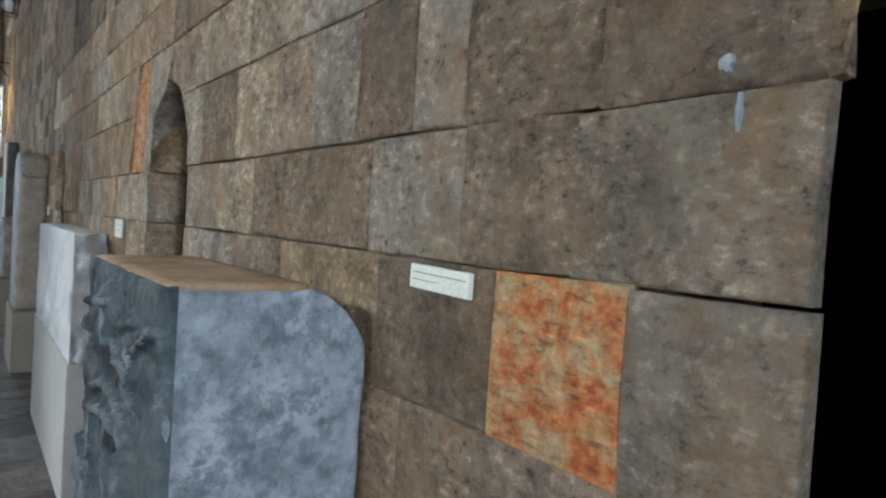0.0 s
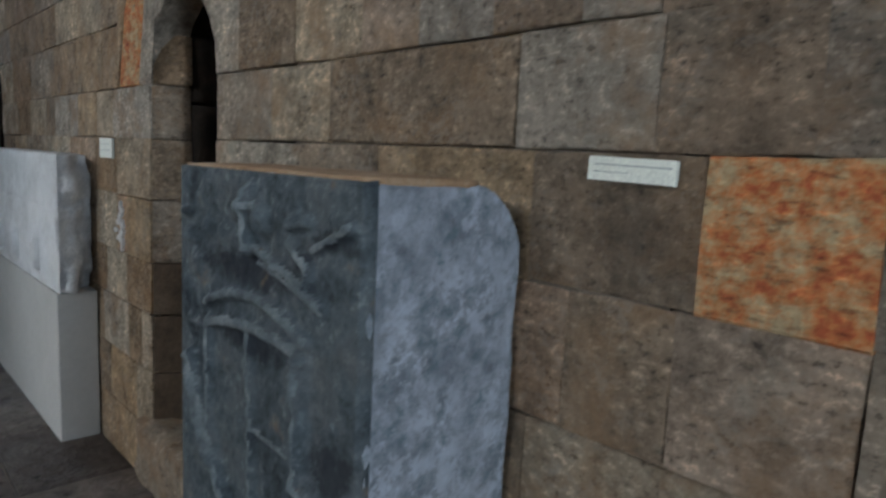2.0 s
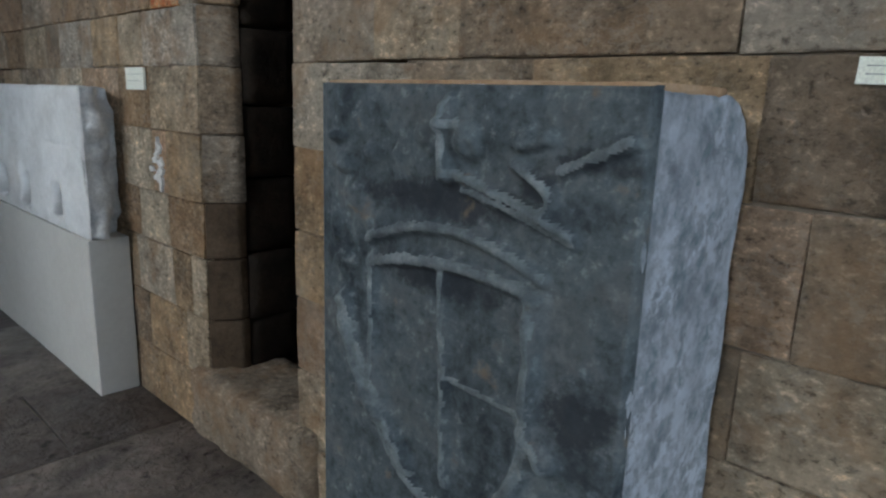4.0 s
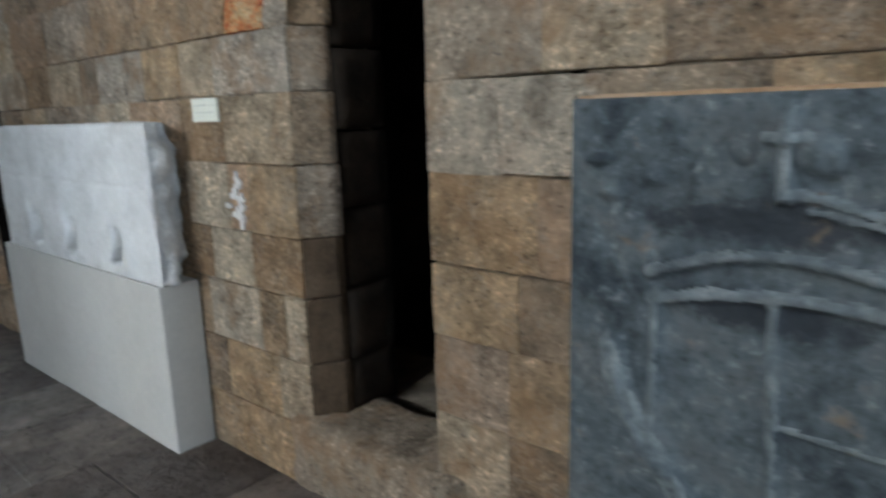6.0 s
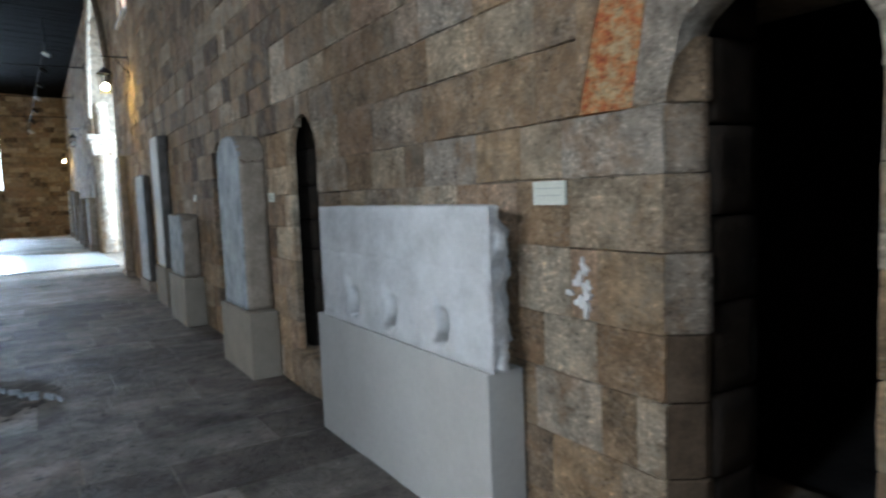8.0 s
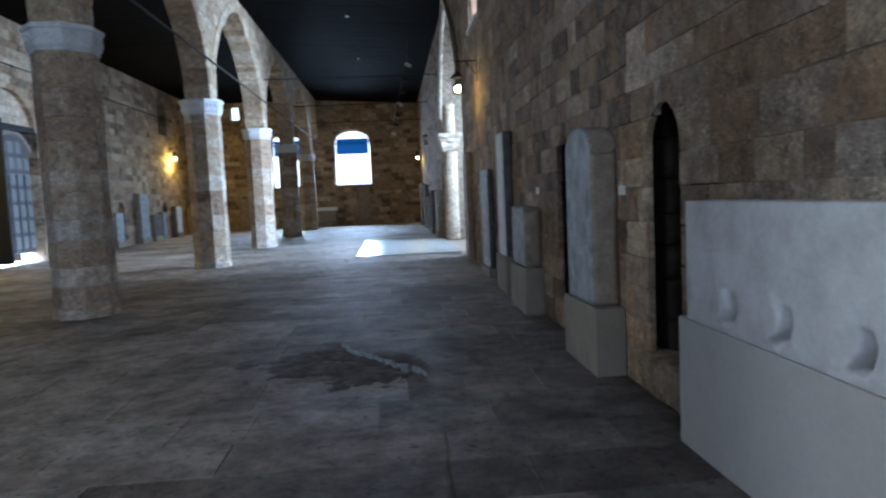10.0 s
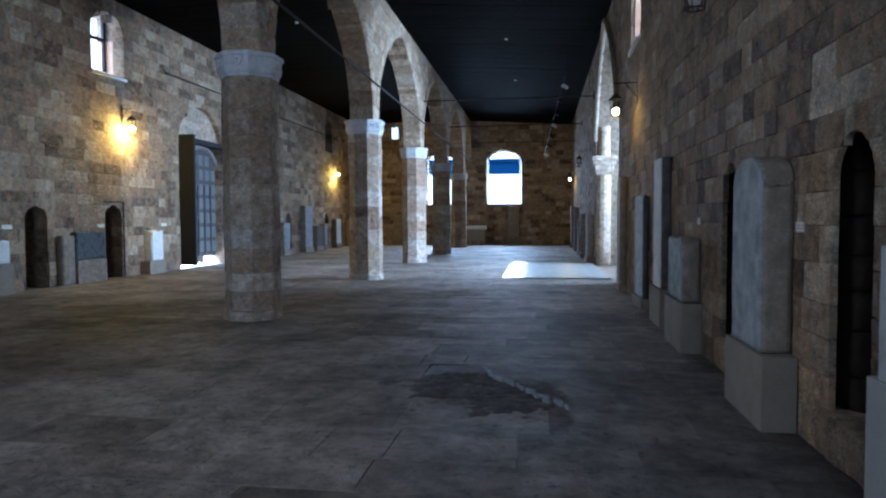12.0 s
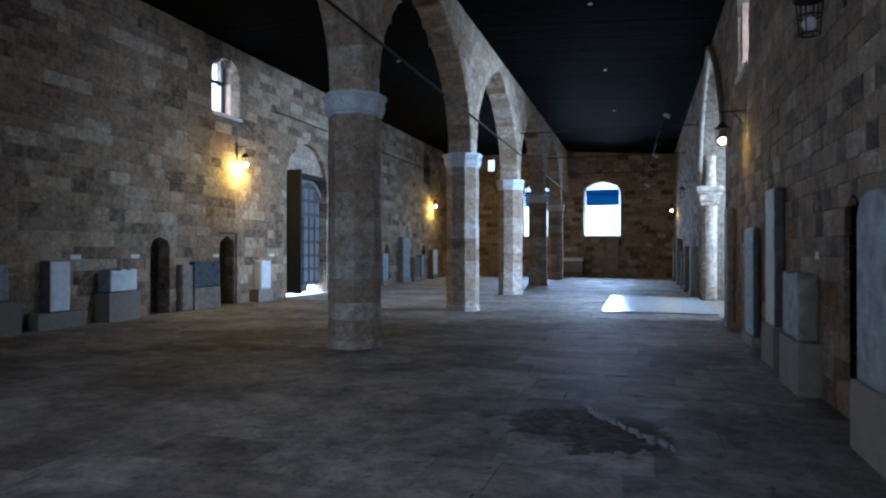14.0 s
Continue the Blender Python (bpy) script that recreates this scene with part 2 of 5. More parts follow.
def flaked_marble():
    """Weathered marble with pale chipped flakes and dark pits."""
    mat, nt, b = node_material("weathered_grey_marble", 0.75)
    where = place(nt)
    base = ramp(nt, grain(nt, where, 11.0, 7.0, 0.7), [(0.32, (0.19, 0.21, 0.235)), (0.5, (0.36, 0.39, 0.43)), (0.66, (0.58, 0.62, 0.68))])
    chips = grain(nt, where, 20.0, 8.0, 0.72)
    area = ramp(nt, grain(nt, where, 3.2, 4.0, 0.6), [(0.42, 0.15), (0.58, 0.85)])
    flakes = mix(nt, 1.0, ramp(nt, chips, [(0.49, 0.0), (0.57, 1.0)]), area, "MULTIPLY")
    base = mix(nt, flakes, base, (0.70, 0.75, 0.82))
    base = mix(nt, ramp(nt, chips, [(0.36, 0.8), (0.45, 0.0)]), base, (0.17, 0.235, 0.255))
    nt.links.new(base, b.inputs["Base Color"])
    relief(nt, b, [(grain(nt, where, 12.0, 6.0, 0.65), 0.9, 0.02), (chips, 0.9, 0.02), (grain(nt, where, 80.0, 5.0, 0.7), 0.5, 0.004)])
    return mat


slate_edge = flaked_marble()
slate_worn = stone_mat("worn_pale_slate_ridge", (0.05, 0.06, 0.066), (0.12, 0.138, 0.143), (0.24, 0.255, 0.25), 14.0, 0.85, 0.6)
redtop = stone_mat("orange_sandy_crust", (0.26, 0.15, 0.08), (0.36, 0.23, 0.13), (0.45, 0.33, 0.22), 9.0, 0.9, 0.5)
marble = stone_mat("white_marble", (0.50, 0.50, 0.49), (0.61, 0.61, 0.60), (0.69, 0.69, 0.68), 5.0, 0.8, 0.35, speck=0.07)
marble_rough = stone_mat("broken_marble", (0.46, 0.45, 0.44), (0.60, 0.59, 0.57), (0.70, 0.69, 0.67), 10.0, 0.8, 1.0, 0.4)
marble_grey = stone_mat("grey_blue_marble", (0.14, 0.15, 0.16), (0.24, 0.255, 0.265), (0.35, 0.365, 0.37), 6.0, 0.8, 0.35)
limestone = stone_mat("grey_brown_limestone", (0.155, 0.123, 0.09), (0.225, 0.183, 0.138), (0.31, 0.26, 0.205), 6.0, 0.8, 0.5, 0.2)
# near-black tints carry the darkness of the unlit chambers
chamber_shade = stone_mat("shade_black_chamber_stone", (0.006, 0.005, 0.005), (0.012, 0.010, 0.009), (0.022, 0.019, 0.016), 6.0, 0.9, 0.5)
jamb_shade = stone_mat("shade_brown_jamb_stone", (0.009, 0.006, 0.0035), (0.018, 0.012, 0.007), (0.034, 0.023, 0.014), 6.0, 0.9, 0.8)
jamb_lower = stone_mat("dark_brown_foot_stone", (0.05, 0.034, 0.021), (0.09, 0.062, 0.038), (0.14, 0.10, 0.065), 6.0, 0.9, 0.8)
dark_stone = stone_mat("dark_stele_stone", (0.05, 0.045, 0.04), (0.09, 0.08, 0.07), (0.15, 0.135, 0.12), 6.0, 0.8, 0.6)
plinth_mat = stone_mat("painted_grey_plinth", (0.46, 0.445, 0.41), (0.49, 0.475, 0.44), (0.52, 0.505, 0.465), 3.0, 0.85, 0.05, speck=0.05)
plinth_warm = stone_mat("beige_plinth_render", (0.175, 0.148, 0.112), (0.205, 0.175, 0.135), (0.235, 0.202, 0.158), 4.0, 0.85, 0.12, speck=0.08)
capital_mat = stone_mat("carved_pale_capital", (0.52, 0.53, 0.54), (0.64, 0.65, 0.66), (0.74, 0.75, 0.76), 8.0, 0.8, 0.5)
plaster = stone_mat("white_lime_plaster", (0.64, 0.62, 0.59), (0.69, 0.67, 0.64), (0.74, 0.72, 0.69), 3.0, 0.9, 0.12)
sun_orange = stone_mat("orange_sunlit_render", (0.50, 0.29, 0.19), (0.60, 0.37, 0.25), (0.66, 0.45, 0.33), 5.0, 0.9, 0.3)
card_mat = stone_mat("cream_label_card", (0.66, 0.66, 0.56), (0.69, 0.69, 0.59), (0.72, 0.72, 0.62), 20.0, 0.6, 0.03)
ink = stone_mat("grey_print", (0.24, 0.25, 0.23), (0.27, 0.28, 0.26), (0.30, 0.31, 0.29), 20.0, 0.7, 0.02)
iron = stone_mat("black_wrought_iron", (0.010, 0.010, 0.010), (0.016, 0.015, 0.014), (0.03, 0.026, 0.022), 20.0, 0.8, 0.2)
blind_mat = stone_mat("blue_roller_blind", (0.05, 0.16, 0.36), (0.06, 0.19, 0.42), (0.075, 0.22, 0.46), 4.0, 0.7, 0.05)

cloth = blind_mat.node_tree.nodes.new("ShaderNodeBsdfTranslucent")
cloth.inputs["Color"].default_value = (0.028, 0.055, 0.09, 1)
blind_mat.node_tree.links.new(cloth.outputs[0], blind_mat.node_tree.nodes["Material Output"].inputs["Surface"])


def floor_mat(name, joined, shade=1.0):
    mat, nt, b = node_material(name, 0.7, 0.0, 0.32 if joined else 0.15)
    info = nt.nodes.new("ShaderNodeNewGeometry" if joined else "ShaderNodeObjectInfo")
    own = info.outputs["Random Per Island" if joined else "Random"]
    where = place(nt, own)
    tones = [(0.235, 0.195, 0.165), (0.255, 0.215, 0.183), (0.215, 0.176, 0.148), (0.275, 0.235, 0.20), (0.18, 0.145, 0.122), (0.24, 0.20, 0.172)]
    base = ramp(nt, own, [(n / 6, tuple(c * shade for c in t)) for n, t in enumerate(tones)], "CONSTANT")
    stain = ramp(nt, grain(nt, place(nt), 0.6, 8.0, 0.7), [(0.39, 0.58), (0.48, 0.92), (0.60, 1.35)])
    blot = ramp(nt, grain(nt, place(nt), 3.4, 9.0, 0.75), [(0.36, 0.6), (0.5, 1.0), (0.64, 1.35)])
    base = mix(nt, 1.0, mix(nt, 1.0, base, stain, "MULTIPLY"), blot, "MULTIPLY")
    pit = ramp(nt, grain(nt, place(nt), 11.0, 6.0, 0.7), [(0.33, 0.35), (0.43, 1.0)])
    base = mix(nt, 1.0, base, pit, "MULTIPLY")
    nt.links.new(base, b.inputs["Base Color"])
    nt.links.new(ramp(nt, grain(nt, where, 4.0, 5.0), [(0.3, 0.5), (0.7, 0.8)]), b.inputs["Roughness"])
    relief(nt, b, [(grain(nt, place(nt), 2.4, 8.0, 0.7), 1.0, 0.09), (grain(nt, where, 22.0, 6.0, 0.7), 0.7, 0.012)])
    return mat


earth = stone_mat("dark_earthy_broken_stone", (0.045, 0.039, 0.035), (0.105, 0.092, 0.084), (0.19, 0.17, 0.155), 6.0, 0.9, 1.4, 0.6)
flag, flag_far = floor_mat("worn_flagstone", False), floor_mat("worn_flagstone_far", True)
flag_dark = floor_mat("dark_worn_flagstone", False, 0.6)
mosaic = stone_mat("polished_pale_pavement", (0.34, 0.34, 0.33), (0.42, 0.42, 0.41), (0.50, 0.50, 0.49), 5.0, 0.22, 0.1)


def wood_mat(name, a, b2, rough, along, spec=0.35):
    mat, nt, b = node_material(name, rough, 0.0, spec)
    where = place(nt)
    base = ramp(nt, grain(nt, where, 3.0, 6.0, 0.6, along), [(0.3, a), (0.7, b2)])
    nt.links.new(base, b.inputs["Base Color"])
    relief(nt, b, [(grain(nt, where, 8.0, 6.0, 0.6, along), 0.4, 0.006)])
    return mat


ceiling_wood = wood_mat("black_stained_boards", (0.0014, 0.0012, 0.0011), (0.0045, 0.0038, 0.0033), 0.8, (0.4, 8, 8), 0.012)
door_wood = wood_mat("weathered_grey_door", (0.11, 0.112, 0.118), (0.19, 0.19, 0.19), 0.6, (8, 8, 0.5))
door_dark = wood_mat("dark_grey_door_rails", (0.045, 0.045, 0.05), (0.085, 0.083, 0.085), 0.6, (8, 8, 0.5))
frame_wood = wood_mat("brown_grey_door_arch", (0.14, 0.12, 0.105), (0.24, 0.21, 0.19), 0.6, (8, 8, 0.5))
lobby_wood = wood_mat("dark_stained_timber", (0.004, 0.0035, 0.003), (0.010, 0.009, 0.008), 0.7, (6, 6, 0.5))

glow, gnt, gb = node_material("lit_lamp_bulb", 0.4)
gb.inputs["Emission Color"].default_value, gb.inputs["Emission Strength"].default_value = (1.0, 0.78, 0.42, 1), 60.0
glass, glnt, glb = node_material("window_glass", 0.05)
glb.inputs["Transmission Weight"].default_value, glb.inputs["Base Color"].default_value = 1.0, (0.9, 0.95, 1.0, 1)

# ---------------------------------------------------------------- building helpers


def thing(name, label, category, group="", kind="", at=(0, 0, 0)):
    ob = new(name)
    ob.location = at
    return tagged(ob, label, category, group, kind)


def adopt(ob, parent):
    if parent:
        ob.parent = parent
        ob.matrix_parent_inverse = Matrix.Translation(parent.matrix_basis.translation).inverted()
    return ob


def from_lists(name, verts, faces, mat, parent=None, label="", smooth=False):
    me = bpy.data.meshes.new(name)
    me.from_pydata(verts, [], faces)
    me.validate()
    me.materials.append(mat)
    if smooth:
        me.shade_smooth()
    ob = new(name, me)
    if label:
        ob["label"] = label
    return adopt(ob, parent)


def part(name, bm, mat, parent, label="", smooth=False):
    """One bmesh becomes one mesh object under a thing or a part."""
    bmesh.ops.recalc_face_normals(bm, faces=bm.faces)
    me = bpy.data.meshes.new(name)
    bm.to_mesh(me)
    bm.free()
    me.materials.append(mat)
    if smooth:
        me.shade_smooth()
    ob = new(name, me)
    if label:
        ob["label"] = label
    return adopt(ob, parent)


def box(lo, hi, bevel=0.0, bm=None, seg=2):
    out = bm or bmesh.new()
    m = Matrix.LocRotScale([(a + b) / 2 for a, b in zip(lo, hi)], None, [abs(b - a) for a, b in zip(lo, hi)])
    made = bmesh.ops.create_cube(out, size=1.0, matrix=m)["verts"]
    if bevel:
        edges = list({e for v in made for e in v.link_edges})
        bmesh.ops.bevel(out, geom=edges, offset=bevel, segments=seg, affect="EDGES", profile=0.5)
    return out


def rod(p, q, r, bm=None, sides=8):
    out = bm or bmesh.new()
    p, q = Vector(p), Vector(q)
    d = q - p
    m = Matrix.Translation((p + q) / 2) @ d.to_track_quat("Z", "Y").to_matrix().to_4x4()
    bmesh.ops.create_cone(out, cap_ends=True, segments=sides, radius1=r, radius2=r, depth=d.length, matrix=m)
    return out


def rough_block(lo, hi, step, amp, round_r=0.03, seed=0.0, shape=None, skip=None):
    """A stone block: a fine box with rounded corners and uneven faces. shape moves a point; skip leaves a face out."""
    out = bmesh.new()
    lo, hi = Vector(lo), Vector(hi)
    size = hi - lo
    n = [max(2, int(round(size[k] / step))) for k in range(3)]
    made = {}

    def vert(i, j, k):
        key = (i, j, k)
        if key not in made:
            p = Vector((lo.x + size.x * i / n[0], lo.y + size.y * j / n[1], lo.z + size.z * k / n[2]))
            inner = Vector([min(max(p[a], lo[a] + round_r), hi[a] - round_r) for a in range(3)])
            off = p - inner
            if off.length > 1e-6:
                p = inner + off.normalized() * min(round_r, off.length)
            s = Vector((seed, seed * 1.7, -seed))
            nv = noise.noise_vector(p * 6 + s) * amp + noise.noise_vector(p * 19 + s) * amp * 0.45
            p = p + nv
            if shape:
                p = shape(p)
            made[key] = out.verts.new(p)
        return made[key]

    def side(axis, end, name):
        if skip == name:
            return
        a, b = [k for k in range(3) if k != axis]
        for i in range(n[a]):
            for j in range(n[b]):
                quad = []
                for di, dj in ((0, 0), (1, 0), (1, 1), (0, 1)):
                    idx = [0, 0, 0]
                    idx[axis], idx[a], idx[b] = end, i + di, j + dj
                    quad.append(vert(*idx))
                out.faces.new(quad)

    for axis, tag in enumerate("xyz"):
        side(axis, 0, "-" + tag)
        side(axis, n[axis], "+" + tag)
    return out


def carved_face(y0, y1, z0, z1, x, step, height, seed=0.0):
    """A face that looks along -x, carved by height(y, z) metres."""
    ny, nz = int(abs(y1 - y0) / step), int((z1 - z0) / step)
    verts, faces = [], []
    for j in range(nz + 1):
        for i in range(ny + 1):
            y, z = y0 + (y1 - y0) * i / ny, z0 + (z1 - z0) * j / nz
            verts.append((x - height(y, z), y, z))
    for j in range(nz):
        for i in range(ny):
            a = j * (ny + 1) + i
            faces.append((a, a + ny + 1, a + ny + 2, a + 1))
    return verts, faces


# ---- walls of separate blocks
SIDES = {
    "right": lambda a, b, d: (RIGHT + d, a, b),
    "left": lambda a, b, d: (LEFT - d, a, b),
    "far": lambda a, b, d: (a, FAR + d, b),
    "back": lambda a, b, d: (a, BACK - d, b),
}


class Opening:
    """An opening through a wall; kind: round, pointed or flat."""

    def __init__(self, a0, a1, sill, spring, top, kind="round"):
        self.a0, self.a1, self.sill, self.spring, self.top, self.kind = a0, a1, sill, spring, top, kind
        self.mid, self.half = (a0 + a1) / 2, (a1 - a0) / 2

    def reach(self, b):
        if b <= self.spring:
            return self.half
        if b >= self.top:
            return 0.0
        u = (b - self.spring) / (self.top - self.spring)
        if self.kind == "flat":
            return self.half
        if self.kind == "stilted":
            return self.half * (1 - u ** 2.3) ** 0.80
        return self.half * ((1 - u * u) ** 0.5 if self.kind == "round" else (1 - u ** 1.55) ** 0.82)


def block_outline(a0, a1, b0, b1, openings):
    """Outlines of what is left of a rectangle beside the openings."""
    for o in openings:
        if b1 > o.sill + 0.06 and b0 < o.top - 0.02 and a1 > o.a0 - 0.001 and a0 < o.a1 + 0.001 and (a1 > o.mid - o.reach(b0) + 0.01 and a0 < o.mid + o.reach(b0) - 0.01):
            cut = sorted({b0 + (b1 - b0) * n / 8 for n in range(9)} | {b for b in (o.spring, o.top - 0.004, o.top) if b0 < b < b1}) if b1 > o.spring else [b0, b1]
            out = []
            edge = [(min(a1, o.mid - o.reach(b)), b) for b in cut]
            if max(e[0] for e in edge) > a0 + 0.03:
                out.append([(a0, b0)] + [(max(a, a0 + 0.01), b) for a, b in edge] + [(a0, b1)])
            edge = [(max(a0, o.mid + o.reach(b)), b) for b in cut]
            if min(e[0] for e in edge) < a1 - 0.03:
                out.append([(a1, b1)] + [(min(a, a1 - 0.01), b) for a, b in reversed(edge)] + [(a1, b0)])
            return out, True
    return [[(a0, b0), (a1, b0), (a1, b1), (a0, b1)]], False


def block_mesh(outline, depth, rng, gap=0.004, bevel=0.008, proud=0.008, wobble=0.004, upright=1.0):
    """Vertices (a, b, d) and faces of one block with worn edges and an uneven face."""
    pts = []
    for (pa, pb), (qa, qb) in zip(outline, outline[1:] + outline[:1]):
        pts.append((pa, pb))
        if math.hypot(qa - pa, qb - pb) > 0.12:
            pts.append(((pa + qa) / 2, (pb + qb) / 2))
    ca, cb = sum(p[0] for p in pts) / len(pts), sum(p[1] for p in pts) / len(pts)

    def shrink(p, by):
        da, db = ca - p[0], cb - p[1]
        return (p[0] + math.copysign(min(by * upright, abs(da)), da), p[1] + math.copysign(min(by, abs(db)), db))

    rim = [(lambda q: (q[0] + rng.uniform(-wobble, wobble), q[1] + rng.uniform(-wobble, wobble)))(shrink(p, gap)) for p in pts]
    lift = rng.uniform(-proud, proud * 0.4)
    n = len(pts)
    v = [(a, b, depth) for a, b in rim] + [(a, b, lift + bevel) for a, b in rim]
    v += [(*shrink(p, bevel * rng.uniform(0.8, 1.6)), lift + rng.uniform(-0.002, 0.003)) for p in rim]
    v.append((ca, cb, lift - rng.uniform(0.0, 0.006)))
    f = []
    for i in range(n):
        j = (i + 1) % n
        f += [(i, j, n + j, n + i), (n + i, n + j, 2 * n + j, 2 * n + i), (2 * n + i, 2 * n + j, 3 * n)]
    return v, f


def backing(name, side, a0, a1, b0, b1, d0, d1, openings, mat, label):
    """The wall behind the blocks, with its thickness and its openings."""
    to3 = SIDES[side]
    margin = lambda o: 0.55 if o in NICHES else 0.04
    cuts_a = sorted({a0, a1, *[o.a0 - margin(o) for o in openings], *[o.a1 + margin(o) for o in openings]})
    cuts_b = sorted({b0, b1, *[o.sill - 0.02 for o in openings], *[o.top + 0.03 for o in openings]})
    cuts_a, cuts_b = [c for c in cuts_a if a0 <= c <= a1], [c for c in cuts_b if b0 <= c <= b1]
    out = bmesh.new()
    for p, q in zip(cuts_a, cuts_a[1:]):
        run = None
        cells = []
        for r, s in zip(cuts_b, cuts_b[1:]):
            ma, mb = (p + q) / 2, (r + s) / 2
            solid = not any(o.a0 - margin(o) < ma < o.a1 + margin(o) and o.sill - 0.03 < mb < o.top + 0.04 for o in openings)
            if solid:
                run = (run[0], s) if run else (r, s)
            if not solid or s == cuts_b[-1]:
                if run:
                    cells.append(run)
                run = None
        for r, s in cells:
            box(to3(p, r, d0), to3(q, s, d1), 0, out)
    ob = part(name, out, mat, None)
    return tagged(ob, label, "wall", kind="structure")


def courses(heights, top, step=(0.24, 0.29), seed=1):
    r = random.Random(seed)
    z = list(heights)
    while z[-1] < top - 0.2:
        z.append(z[-1] + r.uniform(*step))
    z[-1] = top
    return z


def edge_depth(line, openings):
    """Blocks at an opening reach deep into the wall."""
    for o in openings:
        if any(o.a0 - 0.02 < a < o.a1 + 0.02 and o.sill - 0.1 < b < o.top + 0.05 for a, b in line):
            return {0: 0.03, 1: 0.16}.get(openings.index(o), 0.05)
    return 0.07


def lay(side, rows, joints, a0, a1, openings, rng, near, parent, mats, far_mat, length=(0.26, 0.62), name="sandstone_block"):
    """Lays the blocks of a wall. near(a, b): whether a block is an object of its own."""
    to3 = SIDES[side]
    flip = side in ("left", "far")
    verts, faces = [], []
    for n, (b0, b1) in enumerate(zip(rows, rows[1:])):
        given = joints.get(n)
        cuts = [a0]
        if given:
            while cuts[-1] < given[0] - 0.3:
                cuts.append(min(cuts[-1] + rng.uniform(*length), given[0] - 0.15))
            cuts += given
        while cuts[-1] < a1 - 0.2:
            cuts.append(cuts[-1] + rng.uniform(*length))
        cuts[-1] = a1
        for p, q in zip(cuts, cuts[1:]):
            if q - p < 0.05 or (side == "right" and 3.05 < (p + q) / 2 < 3.90 and 1.89 < b0 < 2.4):
                continue
            outlines, at_edge = block_outline(p, q, b0, b1, openings)
            for line in outlines:
                single = near((p + q) / 2, (b0 + b1) / 2)
                v, f = block_mesh(line, edge_depth(line, openings) if side == "right" else (0.38 if at_edge else 0.07), rng, gap=rng.choice((0.0008, 0.0012, 0.003, 0.005)) if single else 0.002, proud=0.004 if single else 0.010, bevel=0.004 if single else 0.007, wobble=0.003, upright=0.3)
                v = [to3(*x) for x in v]
                if flip:
                    f = [tuple(reversed(x)) for x in f]
                if single:
                    from_lists(name, v, f, mats((p + q) / 2, (b0 + b1) / 2), parent)
                else:
                    base = len(verts)
                    verts += v
                    faces += [tuple(i + base for i in x) for x in f]
    rest = from_lists("wall_stones", verts, faces, far_mat, parent, "coursed sandstone blocks of the wall")
    rest["kind"] = "stuff"
    return rest


# ---------------------------------------------------------------- the hall: openings and wall cores
NICHES = [Opening(-0.22, 0.40, 0.30, 1.92, 2.25), Opening(2.80, 3.49, 0.30, 1.92, 2.27), Opening(6.74, 7.34, 0.30, 1.96, 2.28), Opening(9.58, 10.16, 0.32, 1.98, 2.30)]
CHAPEL = Opening(20.3, 27.5, 0.0, 4.6, 7.95, "pointed")
HIGH_RIGHT = Opening(16.55, 18.05, 5.5, 7.2, 7.95)
FAR_NICHES = [Opening(30.3, 30.9, 0.3, 1.9, 2.25), Opening(36.0, 36.6, 0.3, 1.9, 2.25), Opening(40.2, 40.8, 0.3, 1.9, 2.25)]
right_openings = NICHES + [CHAPEL, HIGH_RIGHT] + FAR_NICHES
LEFT_NICHES = [Opening(17.1, 17.87, 0.0, 1.75, 2.13), Opening(20.19, 20.97, 0.0, 1.85, 2.2), Opening(34.2, 34.95, 0.0, 1.75, 2.12), Opening(40.3, 40.95, 0.0, 1.8, 2.15), Opening(43.2, 44.0, 0.0, 1.8, 2.18)]
HIGH_LEFT = Opening(19.8, 21.3, 6.1, 7.3, 7.97)
# unseen openings made for the two added side lamps
ADDED_HIGH_LEFT = [Opening(3.85, 5.35, 6.1, 7.3, 7.97), Opening(-0.75, 0.75, 6.1, 7.3, 7.97)]
HIGH_LEFT_FAR = Opening(40.6, 41.9, 5.9, 7.2, 7.85)
GATE = Opening(24.3, 27.6, 0.0, 4.45, 6.0)
left_openings = LEFT_NICHES + [HIGH_LEFT, HIGH_LEFT_FAR, GATE] + ADDED_HIGH_LEFT
FAR_WINDOWS = [Opening(-5.0, -2.58, 2.76, 5.6, 6.38), Opening(-9.17, -7.19, 2.76, 5.6, 6.25)]
SMALL_FAR = Opening(-11.72, -11.08, 7.35, 8.2, 8.2, "flat")

wall_right = backing("wall_right", "right", BACK - 0.9, FAR + 1.0, -0.3, TOP + 0.3, 0.016, 0.95, right_openings, mortar, "long side wall of coursed sandstone blocks with dark niches")
wall_left = backing("wall_left", "left", BACK - 0.9, FAR + 1.0, -0.3, TOP + 0.3, 0.016, 0.95, left_openings, mortar, "long side wall of sandstone with gate and lanterns")
wall_far = backing("wall_far", "far", LEFT - 0.02, RIGHT + 0.02, -0.3, TOP + 0.3, 0.016, 0.95, FAR_WINDOWS + [SMALL_FAR], mortar, "end wall of sandstone with two arched windows")
wall_back = backing("wall_back", "back", LEFT - 0.02, RIGHT + 0.02, -0.3, TOP + 0.3, 0.0, 0.9, [Opening(o.a0, o.a1, o.sill, o.spring, o.top) for o in FAR_WINDOWS] + [Opening(-1.4, 0.1, 1.0, 3.8, 3.8, "flat")], limestone, "plain end wall with two tall windows")

